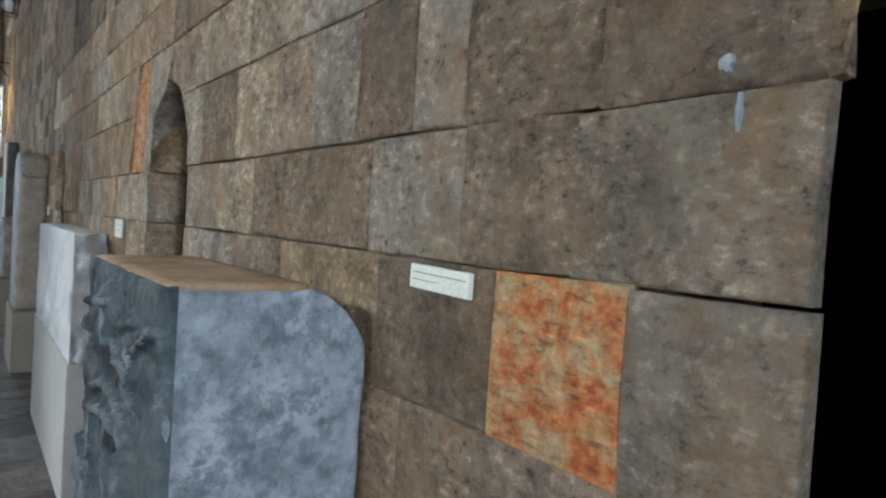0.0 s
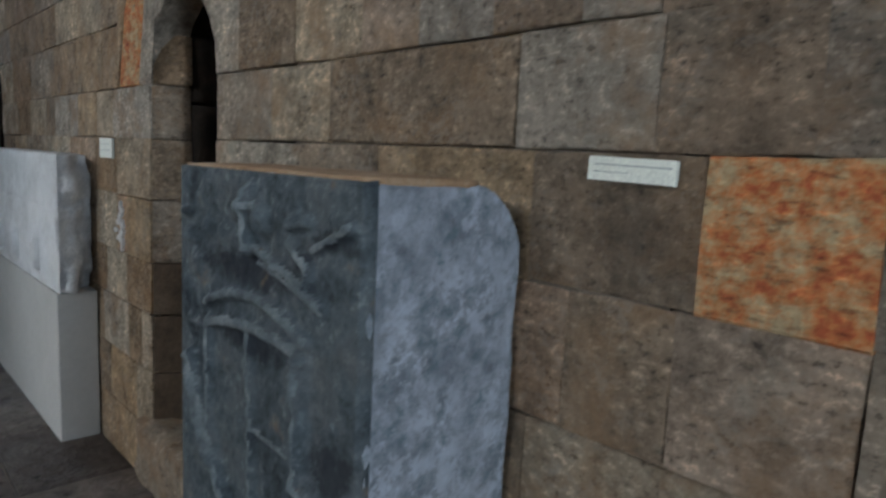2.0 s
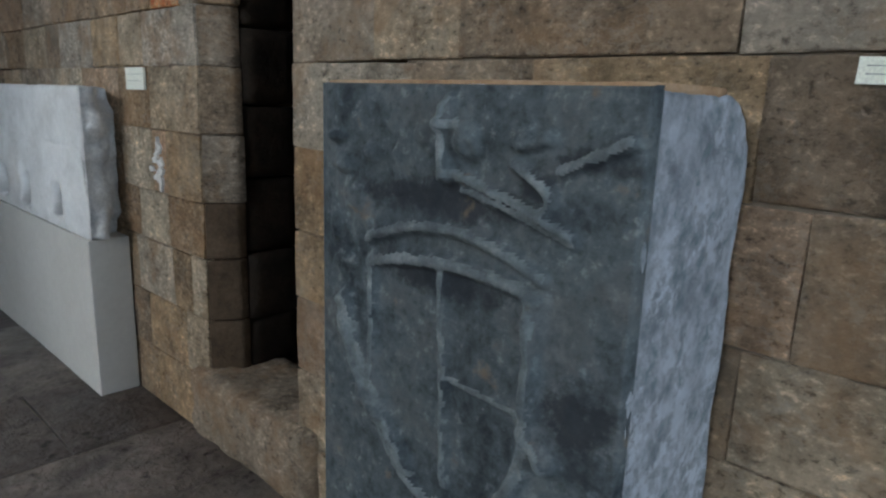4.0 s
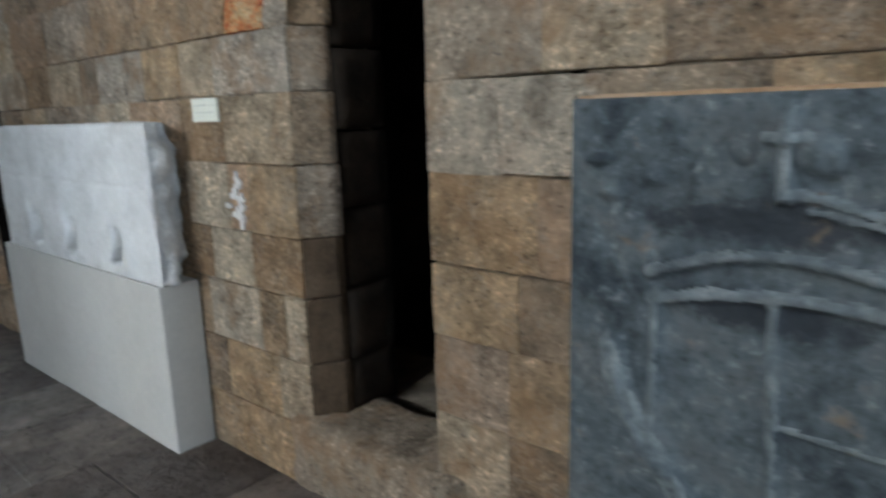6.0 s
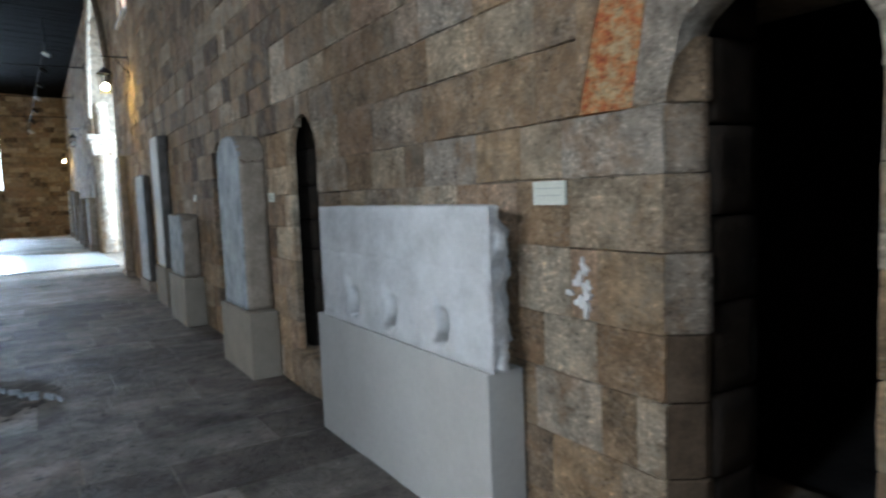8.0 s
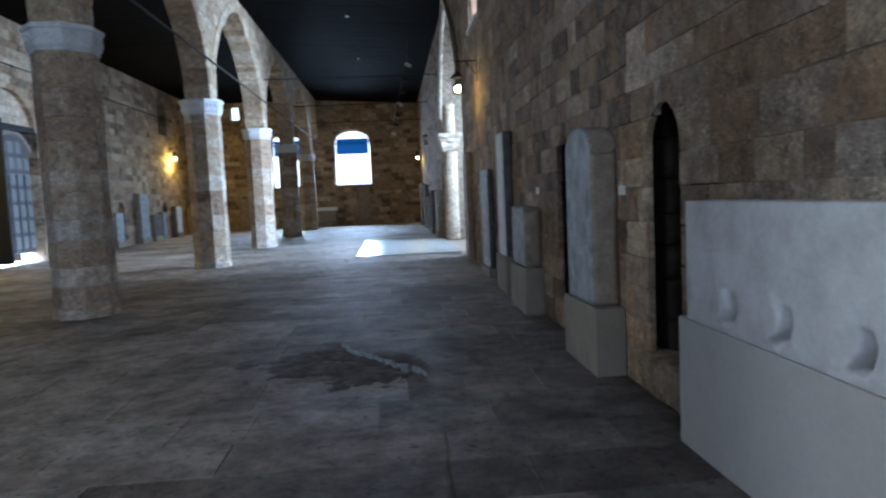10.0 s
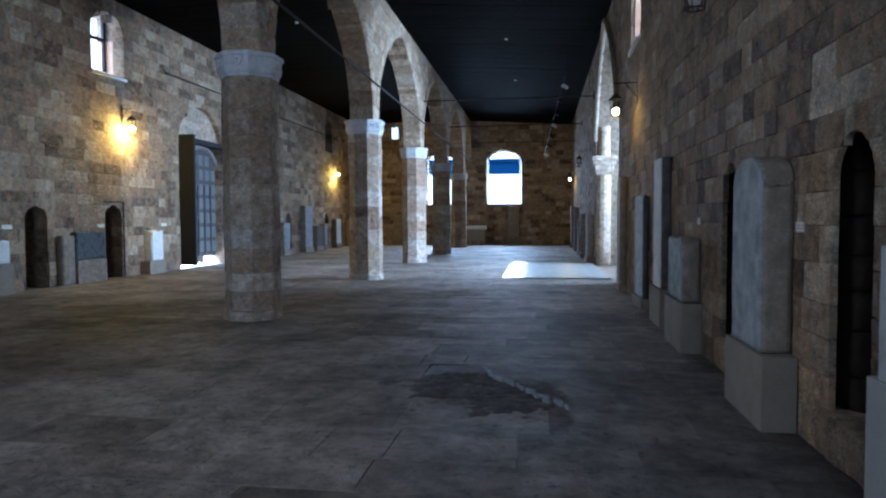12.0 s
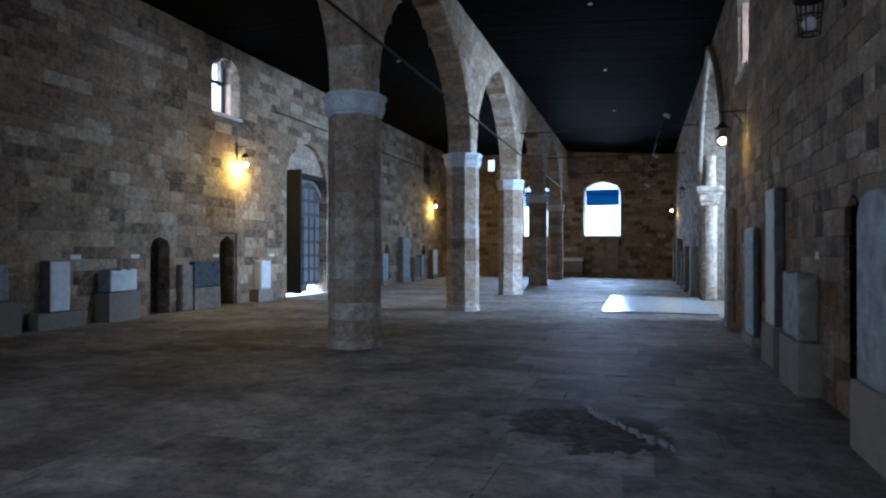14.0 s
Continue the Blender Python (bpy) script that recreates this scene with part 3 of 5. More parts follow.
# closed chambers behind the niches, painted near-black for the shade inside
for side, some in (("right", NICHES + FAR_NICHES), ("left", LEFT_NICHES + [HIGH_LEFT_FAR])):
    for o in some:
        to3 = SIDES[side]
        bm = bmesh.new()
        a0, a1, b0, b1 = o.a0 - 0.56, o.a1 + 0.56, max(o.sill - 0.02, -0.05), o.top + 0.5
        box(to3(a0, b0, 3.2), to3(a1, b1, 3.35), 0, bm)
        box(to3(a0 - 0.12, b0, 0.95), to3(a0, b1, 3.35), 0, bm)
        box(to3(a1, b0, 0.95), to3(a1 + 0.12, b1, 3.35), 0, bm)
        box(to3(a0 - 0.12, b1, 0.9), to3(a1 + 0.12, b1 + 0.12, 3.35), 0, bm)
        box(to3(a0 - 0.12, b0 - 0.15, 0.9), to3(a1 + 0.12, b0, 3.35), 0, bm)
        tagged(part("wall_niche_chamber", bm, chamber_shade, None), "dark closed chamber behind the niche", "wall", kind="structure")

# floor core, ceiling, ground outside
bm = box((LEFT - 0.95, BACK - 0.9, -0.4), (RIGHT + 0.95, FAR + 1.0, -0.028))
floor = tagged(part("floor", bm, mortar, None), "uneven worn grey-brown flagstone floor", "floor", kind="structure")
bm = box((-160, -160, -0.9), (160, 200, -0.45))
tagged(part("ground", bm, limestone, None), "pale ground round the building", "ground", kind="structure")

verts, faces = [], []
rng = random.Random(21)
y = BACK
while y < FAR:
    w = rng.uniform(0.20, 0.26)
    for x0, x1, z0, z1 in ((LEFT, ARCADE, TOP + 0.05, TOP + 0.1), (ARCADE, RIGHT, TOP + 0.1, TOP - 0.33)):
        d = rng.uniform(0.0, 0.012)
        n = len(verts)
        for x, z in ((x0, z0), (x1, z1)):
            verts += [(x, y + 0.006, z + d), (x, y + w - 0.006, z + d), (x, y + w - 0.006, z + 0.06), (x, y + 0.006, z + 0.06)]
        faces += [tuple(n + i for i in q) for q in ((0, 1, 5, 4), (1, 2, 6, 5), (2, 3, 7, 6), (3, 0, 4, 7), (3, 2, 1, 0), (4, 5, 6, 7))]
    y += w
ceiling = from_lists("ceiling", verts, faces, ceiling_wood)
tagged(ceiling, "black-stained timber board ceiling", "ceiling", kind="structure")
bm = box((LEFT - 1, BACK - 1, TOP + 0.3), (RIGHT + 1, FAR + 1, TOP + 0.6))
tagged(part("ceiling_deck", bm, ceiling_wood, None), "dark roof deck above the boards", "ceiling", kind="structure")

# bright sky outside the windows
sky_mat, snt, sb = node_material("bright_sky", 1.0)
sb.inputs["Base Color"].default_value = (0, 0, 0, 1)
sb.inputs["Emission Color"].default_value, sb.inputs["Emission Strength"].default_value = (0.86, 0.93, 1.0, 1), 9.0
# two planes at LEFT - 1.4 are added, keeping sun out of the unseen openings
for lo, hi in (((-5.6, FAR + 1.5, 1.8), (-2.0, FAR + 1.55, 7.2)), ((-9.8, FAR + 1.5, 1.8), (-6.5, FAR + 1.55, 7.2)), ((-12.3, FAR + 1.5, 6.9), (-10.5, FAR + 1.55, 8.3)),
               ((LEFT - 4.0, 22.0, 6.0), (LEFT - 3.95, 31.0, 10.6)), ((LEFT - 1.4, 3.0, 5.5), (LEFT - 1.35, 6.2, 8.5)), ((LEFT - 1.4, -1.6, 5.5), (LEFT - 1.35, 1.6, 8.5)), ((RIGHT + 1.5, 15.5, 4.9), (RIGHT + 1.55, 19.2, 8.4)), ((6.0, 20.0, -0.3), (6.05, 27.8, 8.2))):
    tagged(part("backdrop_sky", box(lo, hi), sky_mat, None), "bright hazy sky panel outside a wall opening", "sky", kind="structure")

# chapel behind the great arch
bm = bmesh.new()
X0, X1 = RIGHT + 0.95, 5.2
box((X0, 19.6, -0.3), (X1 + 0.4, 20.1, 8.3), 0, bm)
box((X0, 27.7, -0.3), (X1 + 0.4, 28.2, 8.3), 0, bm)
box((X0, 19.6, 8.3), (X1 + 0.4, 28.2, 8.6), 0, bm)
box((X0, 19.6, -0.3), (X1 + 0.4, 28.2, -0.01), 0, bm)
for y0, y1 in ((20.1, 21.3), (23.6, 24.4), (26.7, 27.7)):
    box((X1, y0, -0.01), (X1 + 0.4, y1, 8.3), 0, bm)
box((X1, 20.1, -0.01), (X1 + 0.4, 27.7, 1.2), 0, bm)
box((X1, 20.1, 6.7), (X1 + 0.4, 27.7, 8.3), 0, bm)
tagged(part("wall_chapel", bm, plaster, None), "bright pale chapel walls with tall windows", "wall", kind="structure")

# moulded rib round the great arch
bm = bmesh.new()
prev = None
for n in range(41):
    u = n / 40
    b = CHAPEL.spring + (CHAPEL.top - CHAPEL.spring) * math.sin(math.pi * min(u, 1 - u))
    a = CHAPEL.mid + (-1 if u < 0.5 else 1) * CHAPEL.reach(b)
    p = Vector((RIGHT - 0.04, a, b))
    if prev is not None and (p - prev).length > 0.01:
        rod(prev, p, 0.09, bm, 8)
    prev = p
tagged(part("trim_arch_rib", bm, limestone, None), "dark moulded stone rib round the chapel arch", "arch", kind="structure")

# engaged shaft and moulded capital of the chapel arch
pier = tagged(thing("pier", "pale engaged stone shaft with moulded capital", "pier", at=(RIGHT + 0.3, CHAPEL.a1, 0)), kind="structure")
z, r = 0.0, random.Random(77)
while z < 3.3:
    h = min(r.uniform(0.34, 0.5), 3.35 - z)
    part("shaft_stone", rod((RIGHT + 0.28, CHAPEL.a1 + 0.05, z + 0.002), (RIGHT + 0.28, CHAPEL.a1 + 0.05, z + h - 0.002), 0.27, None, 12), pale_stone, pier)
    z += h
for z0, z1, k in ((z, 3.46, 0.31), (3.46, 3.70, 0.34), (3.70, 3.84, 0.40), (3.84, 4.02, 0.46)):
    part("moulding", box((RIGHT + 0.28 - k, CHAPEL.a1 + 0.05 - k, z0), (RIGHT + 0.28 + k, CHAPEL.a1 + 0.05 + k, z1), 0.03), pale_stone, pier)
z = 4.02
while z < CHAPEL.spring + 0.2:
    part("shaft_stone", rod((RIGHT + 0.30, CHAPEL.a1 + 0.08, z + 0.002), (RIGHT + 0.30, CHAPEL.a1 + 0.08, z + 0.36), 0.22, None, 12), pale_stone, pier)
    z += 0.37

# ---------------------------------------------------------------- arcade
BAYS = [Opening(p + 0.33, q - 0.33, 0.0, 4.56, 7.98, "stilted") for p, q in zip([BACK - 0.5] + COLS, COLS + [FAR + 0.5])]
SIDES["arcade"] = lambda a, b, d: (ARCADE + 0.33 - d, a, b)
SIDES["arcade_back"] = lambda a, b, d: (ARCADE - 0.33 + d, a, b)
verts, faces = [], []
for o in BAYS:
    n0 = len(verts)
    steps = 44
    lo, hi = o.a0 - 0.33, o.a1 + 0.33
    ys = sorted({lo, *[o.mid - o.half * math.cos(math.pi * n / steps) for n in range(steps + 1)], hi})
    for yy in ys:
        inside = abs(yy - o.mid) < o.half - 1e-6
        zz = o.spring
        if inside:
            low, high = o.spring, o.top
            for _ in range(30):
                m = (low + high) / 2
                low, high = (m, high) if o.reach(m) > abs(yy - o.mid) else (low, m)
            zz = low
        for x in (ARCADE - 0.30, ARCADE + 0.30):
            verts += [(x, yy, zz + 0.02), (x, yy, TOP + 0.12)]
    for i in range(len(ys) - 1):
        a = n0 + 4 * i
        faces += [(a, a + 4, a + 5, a + 1), (a + 2, a + 3, a + 7, a + 6), (a, a + 2, a + 6, a + 4)]
wall_arcade = from_lists("wall_arcade", verts, faces, arch_stone)
tagged(wall_arcade, "row of pointed sandstone arches on octagonal columns", "arcade", kind="structure")
rows = courses([4.56], TOP + 0.1, (0.28, 0.34), 5)
for side in ("arcade", "arcade_back"):
    lay(side, rows, {}, BACK, FAR, BAYS, random.Random(31), lambda a, b: False, wall_arcade, None, arch_stone, (0.4, 0.8))

# arch rings of wedge stones
verts, faces = [], []
rng = random.Random(41)
for o in BAYS:
    count = 26
    rim = []
    for n in range(count + 1):
        u = n / count
        b = o.spring + (o.top - o.spring) * math.sin(math.pi * min(u, 1 - u))
        s = -1 if u < 0.5 else 1
        a = o.mid + s * o.reach(b)
        eps = 0.01
        ta, tb = -s * (o.reach(b) - o.reach(max(b - eps, o.spring))), eps
        if b <= o.spring + 1e-4:
            ta, tb = 0.0, 1.0
        ln = math.hypot(ta, tb)
        out_a, out_b = s * tb / ln, abs(ta) / ln
        if n * 2 == count:
            a, out_a, out_b = o.mid, 0.0, 1.0
        rim.append(((a, b), (a + out_a * 0.34, b + out_b * 0.34)))
    for (p, P), (q, Q) in zip(rim, rim[1:]):
        line = [P, p, q, Q]
        v, f = block_mesh(line, 0.70, rng, gap=0.001, bevel=0.028, proud=0.008, wobble=0.002)
        v = [(ARCADE + 0.36 - d, a, b) for a, b, d in v]
        from_lists("arch_stone", v, f, arch_block, wall_arcade)


def octagon(z0, z1, r0, r1, at, bevel=0.015, turn=0.0):
    out = bmesh.new()
    m = Matrix.Translation((at[0], at[1], (z0 + z1) / 2)) @ Matrix.Rotation(radians(22.5 + turn), 4, "Z")
    bmesh.ops.create_cone(out, cap_ends=True, segments=8, radius1=r0, radius2=r1, depth=z1 - z0, matrix=m)
    if bevel:
        bmesh.ops.bevel(out, geom=list(out.edges), offset=bevel, segments=1, affect="EDGES")
    return out


def column(yc, seed):
    """An octagonal column of stone drums with a carved capital."""
    r = random.Random(seed)
    at = (ARCADE, yc)
    col = thing("column", "octagonal sandstone column with pale carved capital", "column", "arcade columns", at=(ARCADE, yc, 0))
    part("base", octagon(-0.03, 0.16, 0.525, 0.50, at, 0.02), column_stone, col)
    z, slice_ = 0.16, 0
    while z < 4.17:
        h = min(r.uniform(0.30, 0.46), 4.20 - z)
        if 4.20 - z - h < 0.2:
            h = 4.20 - z
        w = r.uniform(-0.006, 0.006)
        drum = (at[0] + r.uniform(-0.004, 0.004), at[1] + r.uniform(-0.004, 0.004))
        cut = Vector((math.cos(1.1 + 0.9 * slice_), math.sin(1.1 + 0.9 * slice_), 0))
        for side in (1, -1):
            bm = octagon(z + 0.001, z + h - 0.001, 0.487 + w, 0.485 + w, drum, 0.010)
            whole = bm.verts[:] + bm.edges[:] + bm.faces[:]
            bmesh.ops.bisect_plane(bm, geom=whole, plane_co=(drum[0] + cut.x * 0.1, drum[1] + cut.y * 0.1, z), plane_no=cut * side, clear_outer=True)
            part("drum_stone", bm, column_stone, col)
        z += h
        slice_ += 1
    cap = part("capital", octagon(4.20, 4.26, 0.50, 0.555, at, 0.012), capital_mat, col, "pale carved stone capital")
    part("neck_ring", octagon(4.165, 4.20, 0.515, 0.515, at, 0.012), capital_mat, cap)
    part("capital_band", octagon(4.26, 4.49, 0.55, 0.565, at, 0.012), capital_mat, cap)
    part("abacus", octagon(4.49, 4.57, 0.60, 0.595, at, 0.015), capital_mat, cap)
    for n in range(8):
        turn = Matrix.Translation((at[0], at[1], 4.40)) @ Matrix.Rotation(radians(45 * n), 4, "Z") @ Matrix.Translation((0.512, 0, 0))
        arcs = bmesh.new()
        for c in (-0.215, 0.0, 0.215):
            prev = None
            for k in range(9):
                t = math.pi * k / 8
                p = Vector((0.008, c + 0.10 * math.cos(t), 0.07 - 0.15 * math.sin(t)))
                if abs(p.y) < 0.215 and prev is not None:
                    rod(prev, p, 0.017, arcs, 6)
                prev = p if abs(p.y) < 0.215 else None
        arcs.transform(turn)
        part("carved_swag", arcs, capital_mat, cap)
        boss = bmesh.new()
        bmesh.ops.create_uvsphere(boss, u_segments=8, v_segments=6, radius=0.04, matrix=turn @ Matrix.Translation((0.005, 0, 0.02)))
        part("carved_boss", boss, capital_mat, cap)
    return col


for n, yc in enumerate(COLS):
    column(yc, n + 3)

# iron tie rods
bm = rod((ARCADE + 0.40, BACK, 5.60), (ARCADE + 0.40, FAR, 5.60), 0.028)
tagged(part("tie_rod", bm, iron, None), "long black iron tie rod along the arches", "tie rod", "tie rods")
for yc in (28.5, 35.9, 43.2):
    bm = rod((ARCADE + 0.4, yc, 6.45), (RIGHT + 0.1, yc, 6.45), 0.022)
    box((RIGHT - 0.03, yc - 0.12, 6.33), (RIGHT + 0.02, yc + 0.12, 6.57), 0.01, bm)
    tagged(part("tie_rod", bm, iron, None), "black iron tie rod across the aisle", "tie rod", "tie rods")
bm = rod((LEFT + 0.06, 23.5, 6.8), (LEFT + 0.06, 43.0, 6.8), 0.03)
for n in range(8):
    box((LEFT - 0.02, 23.6 + 2.7 * n, 6.76), (LEFT + 0.07, 23.66 + 2.7 * n, 6.84), 0, bm)
tagged(part("wall_rod", bm, iron, None), "black iron rod fixed along the side wall", "tie rod")

# ---------------------------------------------------------------- relief slab by the wall
SY0, SY1, SX, SZ = 1.278, 2.045, 0.30, 1.585


def soft(v, w):
    """0 below 0, 1 above w, smooth between."""
    t = min(max(v / w, 0.0), 1.0)
    return t * t * (3 - 2 * t)


def bump_at(y, z, yc, zc, ry, rz, h):
    q = 1 - ((y - yc) / ry) ** 2 - ((z - zc) / rz) ** 2
    return h * math.sqrt(q) if q > 0 else 0.0


def ridge(d, w, soft_w=0.006):
    """1 on a line, 0 beyond w from it."""
    return 1 - soft(abs(d) - w, soft_w)


def segment(y, z, y0, z0, y1, z1):
    """Distance to a straight line between two points, and how far along it lies."""
    dy, dz = y1 - y0, z1 - z0
    t = min(max(((y - y0) * dy + (z - z0) * dz) / (dy * dy + dz * dz), 0.0), 1.0)
    return math.hypot(y - y0 - t * dy, z - z0 - t * dz), t


def shield_relief(y, z):
    """A crowned quartered shield: cross and discs above, lunette, leaf in a hollow, ribbons at the sides."""
    rough = noise.noise((y * 14, z * 14, 3.0)) * 0.005 + noise.noise((y * 40, z * 40, 8.0)) * 0.003
    mid, top, left, right = 1.66, 1.238, 1.868, 1.447
    h = 0.004
    # shield with raised rim and quarters
    drop = top - z
    if -0.02 < drop < 0.50:
        half = (left - right) / 2
        k = half if drop < 0.26 else half * math.sqrt(max(0.0, 1 - ((drop - 0.26) / 0.24) ** 2))
        c = (left + right) / 2
        d = k - abs(y - c)
        if d > -0.02:
            h -= 0.016 * soft(d, 0.006)
            if d > 0.01:
                figure = noise.noise((y * 24 + 4, z * 24, 1.3)) + 0.4 * noise.noise((y * 50, z * 50, 6.3))
                h += 0.014 * soft(figure - 0.05, 0.18)
    # lunette over the shield
    u = (y - 1.655) / 0.225
    if abs(u) < 1:
        arc = 1.262 + 0.056 * (1 - u * u)
        low = 1.225 + 0.028 * (1 - u * u)
        h -= 0.030 * soft(arc - z, 0.004) * (1 - soft(arc - z - 0.012, 0.030)) * soft(z - low, 0.006)
    # crown band: two ridges falling to the sides
    v = y - mid
    band = 1.445 - 0.30 * math.sqrt(v * v + 0.006)
    if -0.29 < v < 0.22:
        h -= 0.018 * ridge(z - band + 0.060, 0.022, 0.012)
    # cross between discs
    h += 0.026 * ridge(y - mid, 0.010) * soft(z - 1.405, 0.01) * soft(1.556 - z, 0.008)
    h += 0.018 * ridge(z - 1.515, 0.008) * ridge(y - mid, 0.035)
    h -= bump_at(y, z, 1.716, 1.480, 0.034, 0.034, 0.024)
    h -= bump_at(y, z, 1.612, 1.476, 0.043, 0.043, 0.030)
    h = max(h, bump_at(y, z, 1.612, 1.488, 0.036, 0.034, 0.030))
    h = max(h, bump_at(y, z, 1.726, 1.492, 0.024, 0.022, 0.022))
    h -= bump_at(y, z, 1.835, 1.470, 0.026, 0.036, 0.022)
    for yc, zc, ry, rz, k in ((1.79, 1.44, 0.022, 0.030, 0.020), (1.87, 1.45, 0.026, 0.022, 0.022), (1.955, 1.425, 0.034, 0.026, 0.026), (1.985, 1.475, 0.032, 0.014, 0.022), (1.92, 1.36, 0.040, 0.034, 0.016), (1.485, 1.492, 0.034, 0.022, 0.026), (1.445, 1.50, 0.022, 0.016, 0.018), (1.955, 1.20, 0.040, 0.036, 0.014), (1.99, 1.30, 0.020, 0.05, 0.014)):
        h = max(h, h * 0.4 + bump_at(y, z, yc, zc, ry, rz, k))
    # hollow with a curled leaf, running out in a point
    d, t = segment(y, z, 1.490, 1.425, 1.302, 1.500)
    w = 0.050 * (1 - t) ** 0.8 + 0.008
    if d < w:
        h -= 0.042 * soft(w - d, 0.014)
        h += bump_at(y, z, 1.462, 1.425, 0.036, 0.036, 0.036) + 0.010 * ridge(y - 1.49, 0.004)
    d, t = segment(y, z, 1.415, 1.452, 1.296, 1.508)
    h += 0.020 * ridge(d, 0.006, 0.010)
    d, t = segment(y, z, 1.545, 1.405, 1.385, 1.350)
    h += 0.018 * ridge(d, 0.006)
    # smooth field beside the shield, sunk below the leaf
    if y < 1.43 and z < 1.38 + 0.9 * (1.43 - y):
        h -= 0.008 * soft(1.43 - y, 0.02)
        rough *= 0.5
    # ribbons at both sides of the shield
    for y0, z0, y1, z1, w in ((1.94, 1.12, 1.935, 1.03, 0.020), (1.935, 1.03, 1.90, 0.95, 0.022), (1.90, 0.95, 1.845, 0.90, 0.020), (1.845, 0.90, 1.74, 0.80, 0.012), (1.445, 1.00, 1.400, 0.955, 0.013), (1.447, 1.20, 1.445, 1.00, 0.009)):
        d, t = segment(y, z, y0, z0, y1, z1)
        h = max(h, 0.028 * ridge(d, w, 0.010))
    for y0, z0, y1, z1 in ((1.905, 1.07, 1.905, 1.02), (1.905, 1.02, 1.868, 0.955), (1.868, 0.955, 1.83, 0.925)):
        d, t = segment(y, z, y0, z0, y1, z1)
        h -= 0.034 * ridge(d, 0.007, 0.012)
    h -= bump_at(y, z, 1.40, 0.90, 0.045, 0.035, 0.022)
    chip = noise.noise((y * 24 + 1.0, z * 20, 7.7)) + 0.5 * noise.noise((y * 55, z * 55, 4.4))
    h += rough + 0.004 * soft(chip - 0.25, 0.08) - 0.009 * soft(-chip - 0.40, 0.08)
    edge = min(y - SY0, SY1 - y, SZ - z)
    return h * soft(edge - 0.004, 0.03) - (0.004 + 0.004 * (1 + noise.noise((y * 30, z * 30, 1.0)))) * (1 - soft(edge, 0.016))


def slab_shape(p):
    off = Vector((p.x - 0.573, 0.0, p.z - 1.450))
    reach = (max(off.x, 0.0) ** 1.45 + max(off.z, 0.0) ** 1.45) ** (1 / 1.45)
    if off.x > 0 and off.z > 0 and reach > 0.135:
        k = 0.135 / reach
        p = Vector((0.573 + off.x * k, p.y, 1.450 + off.z * k))
    return p


slab = thing("relief_slab", "thick grey marble slab carved with crowned shield", "relief slab", at=(0.5, 1.67, 0))
part("body", rough_block((SX, SY0, -0.01), (0.708, SY1, SZ), 0.016, 0.007, 0.012, 3.0, slab_shape, "-x"), slate_edge, slab, "pale weathered sides of grey marble", True)
part("top_face", rough_block((SX + 0.006, SY0 + 0.006, SZ - 0.012), (0.575, SY1 - 0.006, SZ + 0.008), 0.03, 0.003, 0.006, 4.0), redtop, slab, "sandy orange stained top", True)



def along(f, n=20):
    return [f(k / n) for k in range(n + 1)]


def shield_side(y_edge, y_foot):
    """One side of the shield: straight, then curving in to the foot."""
    return along(lambda u: (y_edge, 1.235 - 0.25 * u), 8) + along(lambda u: (y_foot + (y_edge - y_foot) * math.cos(u * math.pi / 2), 0.985 - 0.24 * math.sin(u * math.pi / 2)), 12)[1:]


MOULDINGS = [
    (shield_side(1.862, 1.655), 0.008, 0.022), (shield_side(1.450, 1.655), 0.012, 0.026),
    (along(lambda u: (1.664 - 0.024 * u, 1.235 - 0.43 * u)), 0.008, 0.022),
    (along(lambda u: (1.645 - 0.19 * u, 1.030 - 0.015 * u)), 0.005, 0.012),
    (along(lambda u: (1.875 - 0.44 * u, 1.270 + 0.052 * (1 - (2 * u - 1) ** 2))), 0.009, 0.024),
    (along(lambda u: (1.870 - 0.43 * u, 1.222 + 0.026 * (1 - (2 * u - 1) ** 2) + 0.015 * u)), 0.010, 0.024),
    (along(lambda u: (1.66 - 0.275 * u, 1.428 - 0.075 * u ** 1.3)), 0.007, 0.022),
    (along(lambda u: (1.62 - 0.235 * u, 1.400 - 0.060 * u ** 1.3)), 0.006, 0.016),
    (along(lambda u: (1.66, 1.555 - 0.13 * u), 8), 0.009, 0.026),
    (along(lambda u: (1.695 - 0.07 * u, 1.515), 6), 0.007, 0.016),
    (along(lambda u: (1.945 - 0.11 * u ** 1.6, 1.12 - 0.22 * u)), 0.020, 0.026),
    (along(lambda u: (1.835 - 0.10 * u, 0.90 - 0.11 * u), 8), 0.011, 0.020),
    (along(lambda u: (1.447 - 0.05 * u, 1.00 - 0.055 * u ** 0.8), 6), 0.012, 0.024),
    (along(lambda u: (1.415 - 0.118 * u, 1.452 + 0.052 * u), 8), 0.007, 0.022),
    (along(lambda u: (1.505 - 0.075 * math.sin(u * 2.2), 1.455 - 0.075 * u), 10), 0.008, 0.022),
]


